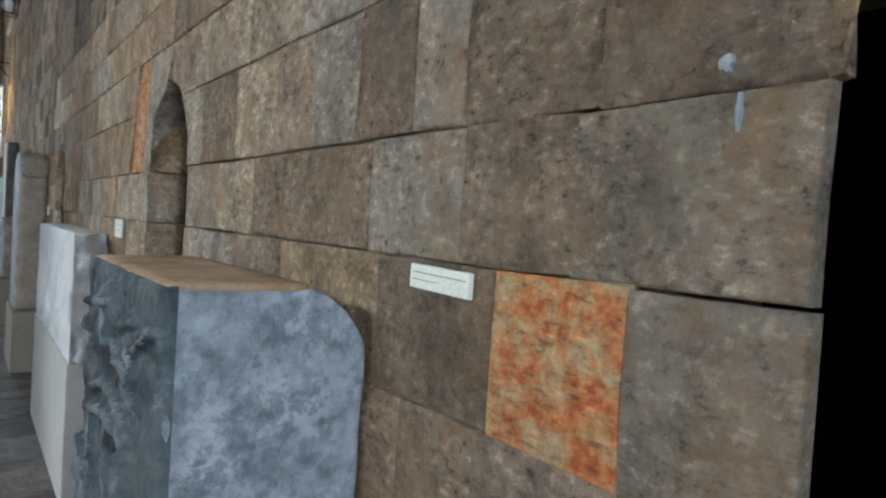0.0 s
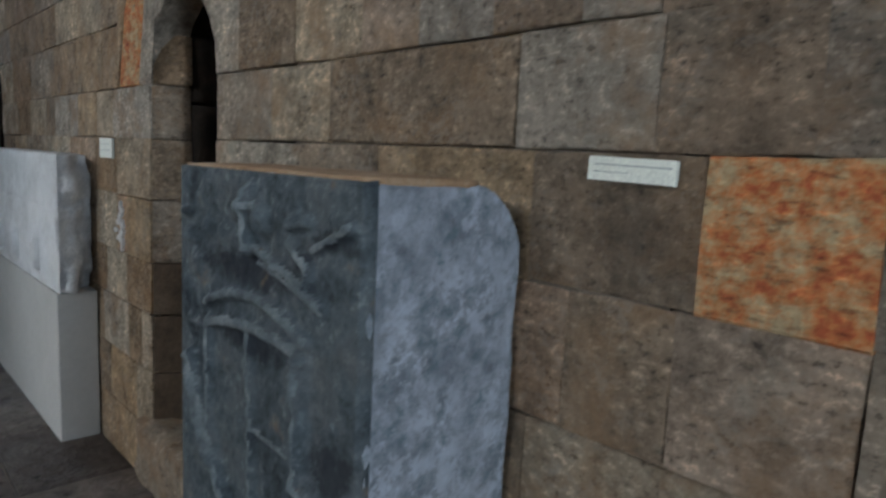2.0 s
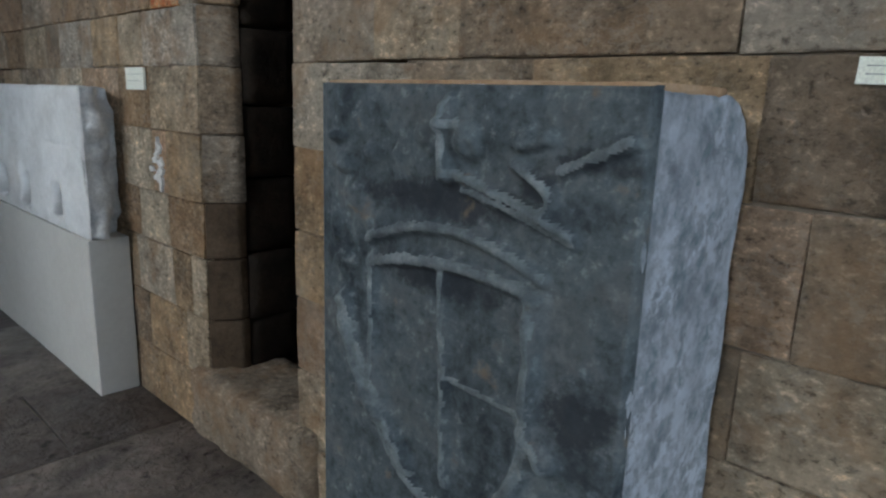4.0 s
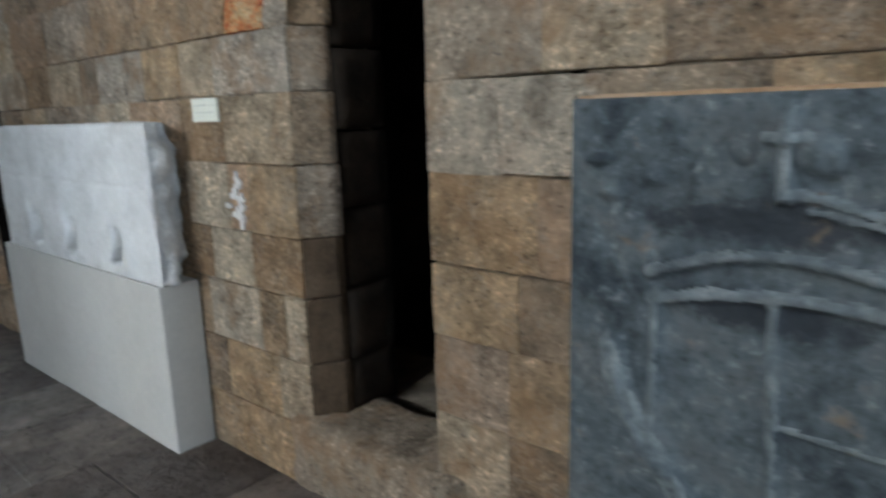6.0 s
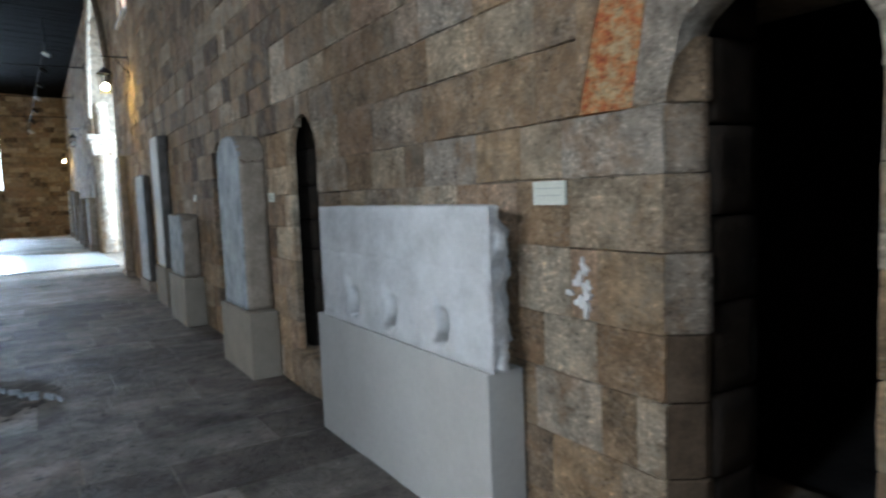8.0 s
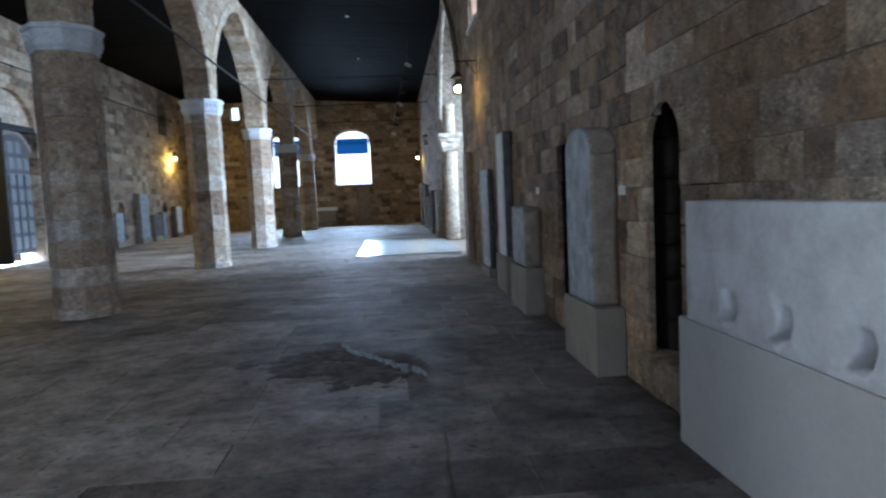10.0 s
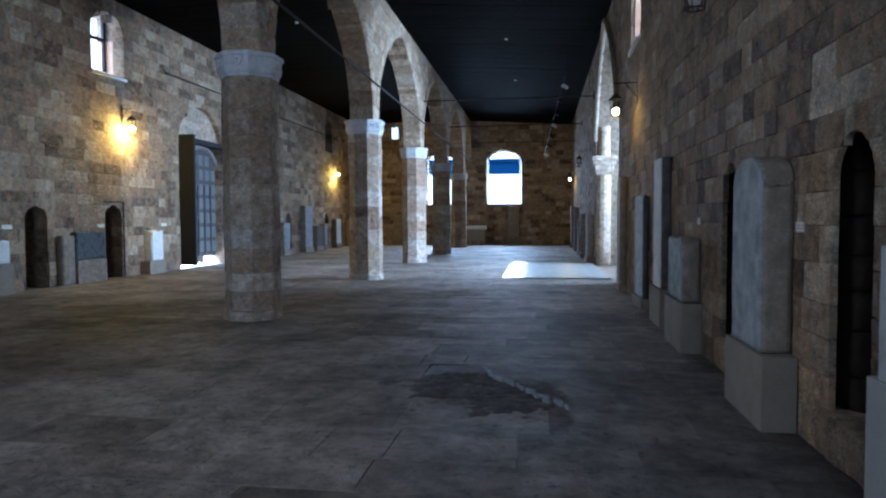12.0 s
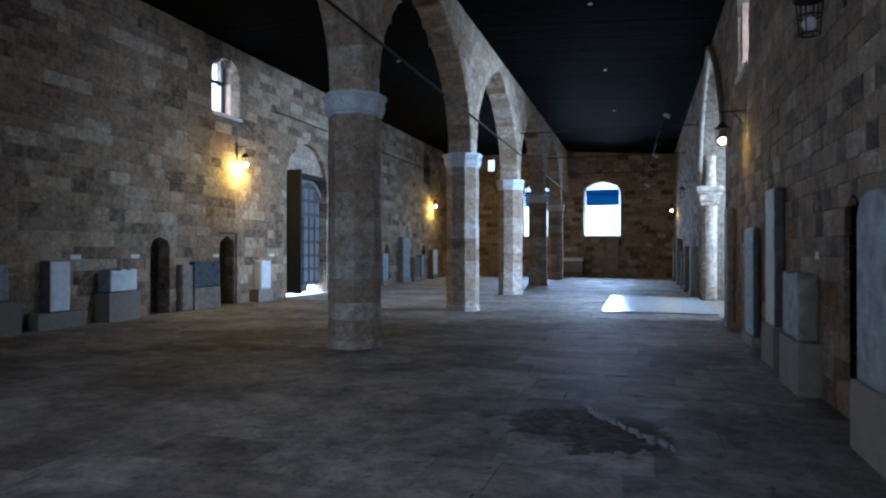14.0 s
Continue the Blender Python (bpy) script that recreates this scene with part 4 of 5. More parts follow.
def carved_slab(step=0.004):
    """The slab's face: the figures, with the worn mouldings standing out in a paler stone."""
    y = np.arange(SY0 - 0.002, SY1 + 0.002 + step / 2, step)
    z = np.arange(0.0, SZ + 0.002 + step / 2, step)
    Y, Z = np.meshgrid(y, z)
    H = np.array([[shield_relief(p, q) for p in y] for q in z])
    W = np.array([[noise.noise((p * 34, q * 34, 2.0)) for p in y] for q in z])
    pale = np.zeros_like(H)
    for path, r, lift in MOULDINGS:
        near = np.full_like(H, 9.0)
        for (y0, z0), (y1, z1) in zip(path, path[1:]):
            dy, dz = y1 - y0, z1 - z0
            t = np.clip(((Y - y0) * dy + (Z - z0) * dz) / (dy * dy + dz * dz), 0, 1)
            near = np.minimum(near, np.hypot(Y - y0 - t * dy, Z - z0 - t * dz))
        k = np.clip((2.1 * r - near - 0.003 * W) / (1.6 * r), 0, 1)
        k = k * k * (3 - 2 * k) * (0.85 + 0.4 * W)
        H = np.maximum(H, 0.45 * H + lift * k)
        pale = np.maximum(pale, k)
    for _ in range(2):
        H[1:-1, 1:-1] = 0.4 * H[1:-1, 1:-1] + 0.15 * (H[:-2, 1:-1] + H[2:, 1:-1] + H[1:-1, :-2] + H[1:-1, 2:])
    H[:, 0] = H[:, -1] = H[-1, :] = -0.03
    ny, nz = len(y), len(z)
    verts = [(SX - 0.005 - H[j, i], y[i], z[j]) for j in range(nz) for i in range(ny)]
    faces, slots = [], []
    for j in range(nz - 1):
        for i in range(ny - 1):
            a = j * ny + i
            faces.append((a, a + ny, a + ny + 1, a + 1))
            slots.append(1 if pale[j, i] > 0.62 + 0.5 * W[j, i] else 0)
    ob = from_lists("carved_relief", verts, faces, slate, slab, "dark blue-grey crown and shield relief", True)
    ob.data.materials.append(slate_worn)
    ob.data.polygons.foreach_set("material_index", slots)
    return ob


carved_slab()

# ---------------------------------------------------------------- white frieze on its plinth
FY0, FY1, FX, FZ0, FZ1 = 4.24, 6.21, 0.515, 0.825, 1.56


def frieze_relief(y, z):
    h = noise.noise((y * 5, z * 5, 2.0)) * 0.008 + noise.noise((y * 20, z * 20, 4.0)) * 0.003
    v = (z - FZ0) / (FZ1 - FZ0)
    for n in range(7):
        yc = 4.52 + 0.26 * n
        drape = yc + 0.05 * math.sin(3.2 * v + n)
        h += 0.014 * math.exp(-((y - drape) / 0.07) ** 2) * soft(0.62 - v, 0.25) * soft(v - 0.03, 0.05)
        h -= 0.010 * math.exp(-((y - drape - 0.085 + 0.35 * (v - 0.14)) / 0.016) ** 2) * soft(v - 0.05, 0.05) * soft(0.26 - v, 0.08)
    # three deep crescents under the drapery
    for yc, deep in ((4.61, 0.055), (5.14, 0.045), (5.65, 0.045)):
        w = z - 0.95
        h -= 2.6 * deep * (1 - soft(abs(y - yc + 0.55 * w - 5.0 * w * w) - 0.026, 0.016)) * soft(w + 0.075, 0.02) * soft(0.13 - w, 0.06)
        h += 0.034 * math.exp(-((y - yc - 0.065 + 0.55 * w - 5.0 * w * w) / 0.032) ** 2) * soft(w + 0.08, 0.05) * soft(0.2 - w, 0.1)
    h -= 0.03 * math.exp(-((y - 5.22) / 0.03) ** 2 - ((z - 0.865) / 0.014) ** 2)
    h -= 0.006 * ridge(z - 1.27 - 0.012 * noise.noise((y * 7, 0.0, 1.0)), 0.003, 0.006) * soft(noise.noise((y * 9, 0.0, 4.0)) + 0.15, 0.1)
    h += 0.010 * math.exp(-((y - 4.50) / 0.03) ** 2) * soft(0.95 - v, 0.1)
    edge = min(y - FY0, FY1 - y, z - FZ0, FZ1 - z)
    return h * soft(edge, 0.03) - 0.006 * (1 - soft(edge, 0.014))


def frieze_shape(p):
    if p.y < FY0 + 0.2:
        w = (FY0 + 0.2 - p.y) / 0.2
        lump = noise.noise((p.x * 11, p.z * 9, 1.0)) + 0.6 * noise.noise((p.x * 26, p.z * 24, 5.0)) + 0.4 * noise.noise((p.x * 50, p.z * 50, 8.0))
        bite = 0.055 * w * (lump + 0.35)
        bite += 0.09 * w * soft(p.z - 1.44, 0.08) * soft(p.x - 0.58, 0.06) + 0.07 * w * soft(0.93 - p.z, 0.06) * soft(p.x - 0.60, 0.06)
        bite += 0.10 * w * soft(p.x - 0.60, 0.10)
        p = p + Vector((0.012 * w * lump, max(bite, -0.012), 0.0))
    return p


bm = box((FX - 0.002, 4.275, -0.01), (RIGHT - 0.012, 6.325, 0.82), 0.006)
tagged(part("frieze_plinth", bm, plinth_mat, None), "plain grey rendered plinth along the wall", "plinth")
frieze = thing("marble_frieze", "white marble relief block with broken end", "relief block", at=(0.62, 5.2, FZ0))
part("body", rough_block((FX, FY0, 0.818), (0.712, FY1, FZ1), 0.02, 0.008, 0.012, 7.0, frieze_shape, "-x"), marble_rough, frieze, "rough broken marble sides", True)
v, f = carved_face(FY0 - 0.002, FY1 + 0.002, FZ0, FZ1 + 0.001, FX, 0.011, frieze_relief)
from_lists("carved_face", v, f, marble, frieze, "worn white marble drapery relief", True)

# ---------------------------------------------------------------- steles and blocks along the walls


def stele(name, label, side, a0, a1, z0, z1, front, face_mat, body_mat, plinth=None, plinth_m=None, top="flat", amp=0.006, group="", category="stele", seed=1.0):
    """An upright slab before a wall, with a worked face and rough sides; plinth: (a0, a1, height, front)."""
    if side == "right":
        xf, xb = front, RIGHT - 0.012
    else:
        xf, xb = front, LEFT + 0.012
    lo, hi = (min(xf, xb), a0, z0), (max(xf, xb), a1, z1)
    mid, half = (a0 + a1) / 2, (a1 - a0) / 2

    def form(p):
        if top == "arch":
            u = min(abs(p.y - mid) / half, 1.0)
            limit = z1 - 0.35 * half * 2 * (1 - math.sqrt(max(0.0, 1 - u * u)))
            if p.z > limit:
                p = Vector((p.x, p.y, limit))
        if top == "gable":
            limit = z1 - 0.25 * abs(p.y - mid)
            if p.z > limit:
                p = Vector((p.x, p.y, limit))
        if top == "broken":
            limit = z1 - 0.10 * (0.5 + noise.noise((p.y * 6, p.x * 6, seed)))
            if p.z > limit:
                p = Vector((p.x, p.y, limit))
        return p

    ob = thing(name, label, category, group, at=((xf + xb) / 2, mid, z0))
    part("body", rough_block(lo, hi, 0.05, amp, 0.02, seed, form), body_mat, ob, "", True)
    d = -1 if side == "right" else 1
    panel_lo = (xf + d * 0.010, a0 + 0.012, z0 + 0.012)
    panel_hi = (xf - d * 0.03, a1 - 0.012, z1 - 0.012)
    part("worked_face", rough_block([min(p, q) for p, q in zip(panel_lo, panel_hi)], [max(p, q) for p, q in zip(panel_lo, panel_hi)], 0.05, 0.003, 0.006, seed + 5, form), face_mat, ob, "", True)
    if plinth:
        p0, p1, ph, pf = plinth
        bm = box((min(pf, xb), p0, -0.01), (max(pf, xb), p1, ph), 0.008)
        tagged(part("plinth", bm, plinth_m or plinth_warm, None), "plain rendered block plinth against the wall", "plinth", "plinths along the walls")
    return ob


R = "right"
stele("stele", "tall round-topped grey-blue marble stele on beige plinth", R, 8.0, 8.8, 0.60, 2.24, 0.47, marble_grey, limestone, (7.86, 8.92, 0.60, 0.44), plinth_warm, "arch", seed=1.0)
stele("marble_block", "squat pale marble block with worn edges", R, 11.12, 12.02, 0.63, 1.49, 0.49, marble_grey, limestone, (10.97, 12.10, 0.63, 0.45), plinth_warm, "broken", 0.014, category="stone block", seed=2.0)
# dark body tone holds the shade on this stele's end
stele("stele", "tall narrow white-faced stele with dark sides", R, 13.05, 13.72, 0.60, 2.68, 0.56, marble, dark_stone, (12.96, 13.95, 0.60, 0.53), plinth_warm, "flat", seed=3.0)
stele("stele", "dark blue-grey stone stele standing on low base", R, 15.2, 16.2, 0.18, 2.18, 0.60, slate_edge, dark_stone, (15.1, 16.3, 0.18, 0.56), limestone, "broken", seed=4.0)
stele("stele", "tall plain brown-grey stone slab by the chapel", R, 18.5, 19.15, 0.10, 2.72, 0.57, limestone, limestone, (18.4, 19.25, 0.10, 0.53), limestone, "flat", seed=5.0)
for k, (a, w, h, fm) in enumerate(((28.3, 0.7, 1.9, marble_grey), (32.0, 0.6, 1.95, dark_stone), (34.3, 0.6, 1.7, limestone), (38.0, 0.5, 2.35, marble_grey), (42.2, 0.5, 2.5, marble))):
    stele("stele", "stone stele standing along the far side wall", R, a, a + w, 0.25, h, 0.46, fm, limestone, (a - 0.1, a + w + 0.1, 0.25, 0.42), limestone, "flat", seed=6.0 + k, group="far steles")
Lf = LEFT + 0.30
stele("marble_slab", "pale grey marble slab on a rendered plinth", "left", 11.4, 12.67, 0.70, 1.45, Lf, marble_grey, limestone, (11.3, 12.92, 0.68, Lf + 0.06), plinth_warm, "flat", seed=12.0)
stele("stele", "narrow pale marble stele on a broad plinth", "left", 13.66, 14.2, 0.37, 1.51, Lf, marble, dark_stone, (13.33, 14.58, 0.36, Lf + 0.05), plinth_warm, "flat", seed=13.0)
stele("marble_block", "white marble block with one rounded corner", "left", 15.28, 16.16, 0.72, 1.30, Lf + 0.1, marble, marble_grey, (15.2, 16.22, 0.71, Lf + 0.15), plinth_warm, "broken", 0.012, category="stone block", seed=14.0)
stele("stone_slab", "upright brown sandstone slab leaning on the wall", "left", 18.16, 18.62, 0.0, 1.34, LEFT + 0.2, limestone, limestone, None, None, "flat", seed=15.0)
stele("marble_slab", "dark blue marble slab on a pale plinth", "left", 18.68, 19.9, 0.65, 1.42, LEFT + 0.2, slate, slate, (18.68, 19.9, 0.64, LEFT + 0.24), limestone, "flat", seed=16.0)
stele("marble_fragment", "small white marble torso-like fragment on block", "left", 22.1, 22.7, 0.43, 1.43, Lf, marble, marble, (21.85, 22.75, 0.42, Lf + 0.06), plinth_warm, "broken", 0.03, category="fragment", seed=17.0)
for k, (a, w, h, fm) in enumerate(((33.2, 0.8, 1.6, marble_grey), (36.2, 1.1, 2.5, marble_grey), (38.0, 1.0, 1.4, dark_stone), (39.3, 0.6, 1.5, marble_grey), (41.6, 1.0, 1.8, marble), (44.6, 0.7, 1.7, marble_grey))):
    stele("stele", "stone stele standing along the far side wall", "left", a, a + w, 0.25, h, Lf, fm, limestone, (a - 0.08, a + w + 0.08, 0.25, Lf + 0.05), limestone, "flat", seed=20.0 + k, group="far steles")

# at the end wall
bm = rough_block((-6.25, FAR - 0.8, 0.26), (-5.0, FAR - 0.1, 1.05), 0.08, 0.01, 0.02, 31.0)
sar = thing("sarcophagus", "pale stone sarcophagus on blocks by the end wall", "sarcophagus", at=(-5.6, FAR - 0.45, 0))
part("chest", bm, plinth_warm, sar, "", True)
part("lid", rough_block((-6.30, FAR - 0.85, 1.05), (-4.95, FAR - 0.06, 1.28), 0.08, 0.01, 0.02, 32.0), marble, sar, "pale marble lid", True)
for x in (-6.1, -5.35):
    part("support_block", box((x, FAR - 0.75, -0.01), (x + 0.25, FAR - 0.15, 0.265), 0.01), limestone, sar)
for x0, x1, z1 in ((-3.53, -2.73, 2.62), (-11.45, -10.72, 2.05)):
    st = thing("stele", "grey stone stele standing before the end wall", "stele", "end wall steles", at=((x0 + x1) / 2, FAR - 0.2, 0))
    part("body", rough_block((x0, FAR - 0.32, 0.38), (x1, FAR - 0.02, z1), 0.07, 0.01, 0.02, 33 + x0), limestone, st, "", True)
    part("base_block", box((x0 - 0.1, FAR - 0.4, -0.01), (x1 + 0.1, FAR - 0.02, 0.385), 0.01), plinth_warm, st)

# ---------------------------------------------------------------- windows


def far_window(o, index, blind):
    """Arched window in the end wall: frame, glazing bars, sill, roller blind."""
    win = tagged(thing("window_%d" % index, "tall arched window with grey frame, bright with daylight", "window", at=(o.mid, FAR + 0.5, o.sill)), kind="structure")
    bm = bmesh.new()
    y0, y1 = FAR + 0.62, FAR + 0.70
    for a in (o.a0, o.a1):
        box((a - 0.06, y0, o.sill), (a + 0.06, y1, o.spring), 0.005, bm)
    prev = None
    for n in range(17):
        b = o.spring + (o.top - o.spring) * math.sin(math.pi * n / 16)
        a = o.mid - math.cos(math.pi * n / 16) * o.half
        if prev:
            rod((prev[0], (y0 + y1) / 2, prev[1]), (a, (y0 + y1) / 2, b), 0.05, bm, 6)
        prev = (a, b)
    box((o.a0, y0, o.spring - 0.04), (o.a1, y1, o.spring + 0.04), 0.005, bm)
    part("window_frame", bm, limestone, win)
    part("window_sill", box((o.a0 - 0.1, FAR - 0.05, o.sill - 0.1), (o.a1 + 0.1, FAR + 0.9, o.sill), 0.01), limestone, win)
    if blind:
        part("roller_blind", box((o.a0 + 0.12, FAR + 0.52, o.spring - 0.80), (o.a1 - 0.12, FAR + 0.524, o.spring + 0.28), 0.0), blind_mat, win, "blue roller blind half lowered")
    return win


far_window(FAR_WINDOWS[0], 1, True)
far_window(FAR_WINDOWS[1], 2, True)
win = tagged(thing("window_3", "small square window with upright iron bars", "window", at=(-11.4, FAR + 0.3, 7.35)), kind="structure")
for k in range(3):
    part("bar", rod((-11.62 + 0.22 * k, FAR + 0.3, 7.33), (-11.62 + 0.22 * k, FAR + 0.3, 8.22), 0.03), iron, win)
part("pane", box((-11.74, FAR + 0.8, 7.33), (-11.06, FAR + 0.81, 8.22)), glass, win).visible_shadow = False


def high_window(side, o, index, frame_mat):
    """Small arched window high in a side wall, with a frame at its outer face."""
    to3 = SIDES[side]
    win = tagged(thing("window_%d" % index, "small arched window high in the wall, sunlit reveal", "window", at=to3(o.mid, o.sill, 0.4)), kind="structure")
    bm = bmesh.new()
    for a in (o.a0 + 0.03, o.mid, o.a1 - 0.03):
        box(to3(a - 0.05, o.sill, 0.62), to3(a + 0.05, o.top, 0.70), 0, bm)
    for b in (o.sill + 0.05, o.spring):
        box(to3(o.a0, b - 0.05, 0.62), to3(o.a1, b + 0.05, 0.70), 0, bm)
    part("window_frame", bm, frame_mat, win, "dark timber window frame")
    part("window_sill", box(to3(o.a0 - 0.05, o.sill - 0.08, -0.06), to3(o.a1 + 0.05, o.sill + 0.01, 0.95), 0.0), plaster, win, "pale stone sill")
    return win


high_window("left", HIGH_LEFT, 4, lobby_wood)
high_window("right", HIGH_RIGHT, 5, lobby_wood)
# reveals of the high windows: orange sunlight is put into the render colour
for o, side in ((HIGH_LEFT, "left"), (HIGH_RIGHT, "right")):
    to3 = SIDES[side]
    bm = bmesh.new()
    for a in (o.a0 - 0.055, o.a1 + 0.005):
        box(to3(a, o.sill, 0.09), to3(a + 0.05, o.spring, 0.94), 0, bm)
    tagged(part("trim_reveal", bm, sun_orange, None), "plastered window reveal with orange sunlight in its colour", "window reveal", kind="structure")

# dark shutter of the far high opening
bm = box((LEFT - 0.5, HIGH_LEFT_FAR.a0 - 0.03, HIGH_LEFT_FAR.sill), (LEFT - 0.44, HIGH_LEFT_FAR.a1 + 0.03, HIGH_LEFT_FAR.top), 0.0)
tagged(part("window_shutter", bm, lobby_wood, None), "closed dark timber shutter in high opening", "shutter", kind="structure")

# ---------------------------------------------------------------- great gate with its timber lobby
gate = tagged(thing("door_1", "tall panelled grey timber gate in dark wooden lobby", "door", at=(LEFT, 25.9, 0)), kind="structure")
part("side_panel", box((LEFT - 0.6, 24.32, 0.12), (LEFT + 0.58, 24.44, 4.80), 0.01), lobby_wood, gate, "black-stained lobby side")
part("head_beam", box((LEFT - 0.6, 24.32, 4.62), (LEFT - 0.05, 27.62, 4.82), 0.01), lobby_wood, gate)
part("back_board", box((LEFT - 0.62, 24.44, 0.32), (LEFT - 0.56, 27.62, 4.62), 0.0), lobby_wood, gate)
tymp = part("tympanum", box((LEFT - 0.40, 24.2, 4.70), (LEFT - 0.34, 27.7, 6.10), 0.0), mortar, gate, "pale sandstone infill above the lobby")
for z0, z1, cuts in ((4.83, 5.14, (24.2, 25.3, 26.5, 27.7)), (5.14, 5.46, (24.2, 25.9, 27.1, 27.7)), (5.46, 6.05, (24.2, 25.4, 26.6, 27.7))):
    for p, q in zip(cuts, cuts[1:]):
        part("infill_stone", box((LEFT - 0.35, p + 0.004, z0 + 0.004), (LEFT - 0.20, q - 0.004, z1 - 0.004), 0.012, None, 1), pale_stone, tymp)
leaf = part("door_leaf", box((LEFT - 0.46, 25.2, 0.32), (LEFT - 0.40, 27.9, 3.1), 0.008), door_dark, gate, "weathered grey panelled leaf")
AM, AR = 26.55, 1.36
bm = bmesh.new()
for n in range(12):
    t0, t1 = math.pi * n / 12, math.pi * (n + 1) / 12
    q = [bm.verts.new((LEFT - 0.40, AM - math.cos(t) * r, 3.1 + math.sin(t) * r * 1.12)) for t, r in ((t0, 0.02), (t0, AR - 0.06), (t1, AR - 0.06), (t1, 0.02))]
    bm.faces.new(q)
ext = bmesh.ops.extrude_face_region(bm, geom=list(bm.faces))
bmesh.ops.translate(bm, vec=(-0.06, 0, 0), verts=[v for v in ext["geom"] if isinstance(v, bmesh.types.BMVert)])
part("leaf_head", bm, door_dark, leaf)
bm = bmesh.new()
prev = None
for n in range(19):
    t = math.pi * n / 18
    p = Vector((LEFT - 0.36, AM - math.cos(t) * AR, 3.1 + math.sin(t) * AR * 1.12))
    if prev is not None:
        rod(prev, p, 0.10, bm, 8)
    prev = p
rod((LEFT - 0.36, AM - AR, 0.1), (LEFT - 0.36, AM - AR, 3.1), 0.10, bm, 8)
rod((LEFT - 0.36, AM + AR, 0.1), (LEFT - 0.36, AM + AR, 3.1), 0.10, bm, 8)
part("arched_frame", bm, frame_wood, gate, "rounded brown-grey timber arch frame")
for i in range(5):
    for j in range(7):
        y0, z0 = 25.36 + 0.48 * i, 0.50 + 0.56 * j
        top = 3.1 + 1.12 * math.sqrt(max(0.0, (AR - 0.14) ** 2 - (abs(y0 + 0.17 - AM) + 0.17) ** 2))
        if z0 + 0.18 > top:
            continue
        panel = part("raised_panel", box((LEFT - 0.41, y0, z0), (LEFT - 0.352, y0 + 0.34, min(z0 + 0.42, top)), 0.03, None, 1), door_wood, leaf, "paler raised panel")
    if i < 4:
        part("stile", box((LEFT - 0.41, 25.745 + 0.48 * i, 0.36), (LEFT - 0.335, 25.795 + 0.48 * i, 3.1), 0.01, None, 1), door_dark, leaf)
bm = box((LEFT - 1.6, 24.3, -0.2), (LEFT - 0.05, 27.6, -0.012), 0.005)
tagged(part("floor_threshold", bm, plaster, None), "pale worn stone threshold of the gate", "threshold", kind="structure")

# niche frame of thin metal beside the gate
o = LEFT_NICHES[1]
bm = bmesh.new()
box((LEFT + 0.005, o.a1 + 0.05, 0.0), (LEFT + 0.035, o.a1 + 0.10, 2.32), 0.004, bm)
box((LEFT + 0.005, o.a0 - 0.05, 2.28), (LEFT + 0.035, o.a1 + 0.10, 2.32), 0.004, bm)
tagged(part("niche_frame", bm, iron, None), "thin dark metal frame round the niche", "frame")

# polished pavement before the chapel
bm = box((-2.42, 21.4, -0.03), (RIGHT - 0.06, 28.4, 0.035), 0.01)
tagged(part("pavement_panel", bm, mosaic, None), "smooth pale polished pavement panel before the chapel", "pavement")

# ---------------------------------------------------------------- lanterns


def lantern(side, a, z, lit, arm=0.34, watts=800.0):
    """Wrought-iron wall lantern hanging from a bracket."""
    to3 = SIDES[side]
    ob = thing("wall_lantern", "black wrought-iron wall lantern with lit bulb" if lit else "black wrought-iron wall lantern, unlit", "lantern", "wall lanterns", at=to3(a, z, 0.0))
    bm = rod(to3(a, z + 0.55, 0.02), to3(a, z + 0.55, -arm - 0.06), 0.014)
    rod(to3(a, z + 0.2, 0.02), to3(a, z + 0.55, -arm * 0.6), 0.010, bm)
    box(to3(a - 0.05, z + 0.1, 0.01), to3(a + 0.05, z + 0.68, -0.015), 0.003, bm)
    part("bracket", bm, iron, ob)
    part("chain", rod(to3(a, z + 0.55, -arm), to3(a, z + 0.34, -arm), 0.007), iron, ob)
    cage = bmesh.new()
    c = Vector(to3(a, z, -arm))
    for k in range(6):
        t = math.pi * k / 3
        d = Vector((math.cos(t), math.sin(t), 0))
        rod(c + d * 0.10 + Vector((0, 0, -0.16)), c + d * 0.13 + Vector((0, 0, 0.20)), 0.008, cage, 5)
    for r, h in ((0.105, -0.16), (0.12, 0.03), (0.135, 0.20)):
        ring_pts = [c + Vector((math.cos(math.pi * k / 6) * r, math.sin(math.pi * k / 6) * r, h)) for k in range(13)]
        for p, q in zip(ring_pts, ring_pts[1:]):
            rod(p, q, 0.009, cage, 5)
    part("cage", cage, iron, ob)
    roof = bmesh.new()
    bmesh.ops.create_cone(roof, cap_ends=True, segments=12, radius1=0.16, radius2=0.02, depth=0.14, matrix=Matrix.Translation(c + Vector((0, 0, 0.27))))
    part("cap", roof, iron, ob)
    bulb = bmesh.new()
    bmesh.ops.create_uvsphere(bulb, u_segments=14, v_segments=10, radius=0.075, matrix=Matrix.Translation(c + Vector((0, 0, -0.05))))
    part("bulb", bulb, glow if lit else plaster, ob, "glowing warm bulb" if lit else "", True)
    if lit:
        lamp = new("lantern_light", bpy.data.lights.new("lantern_light", "POINT"))
        lamp.data.energy, lamp.data.color, lamp.data.shadow_soft_size = watts, (1.0, 0.65, 0.12), 0.08
        lamp.location = c + Vector((0, 0, -0.22))
    return ob


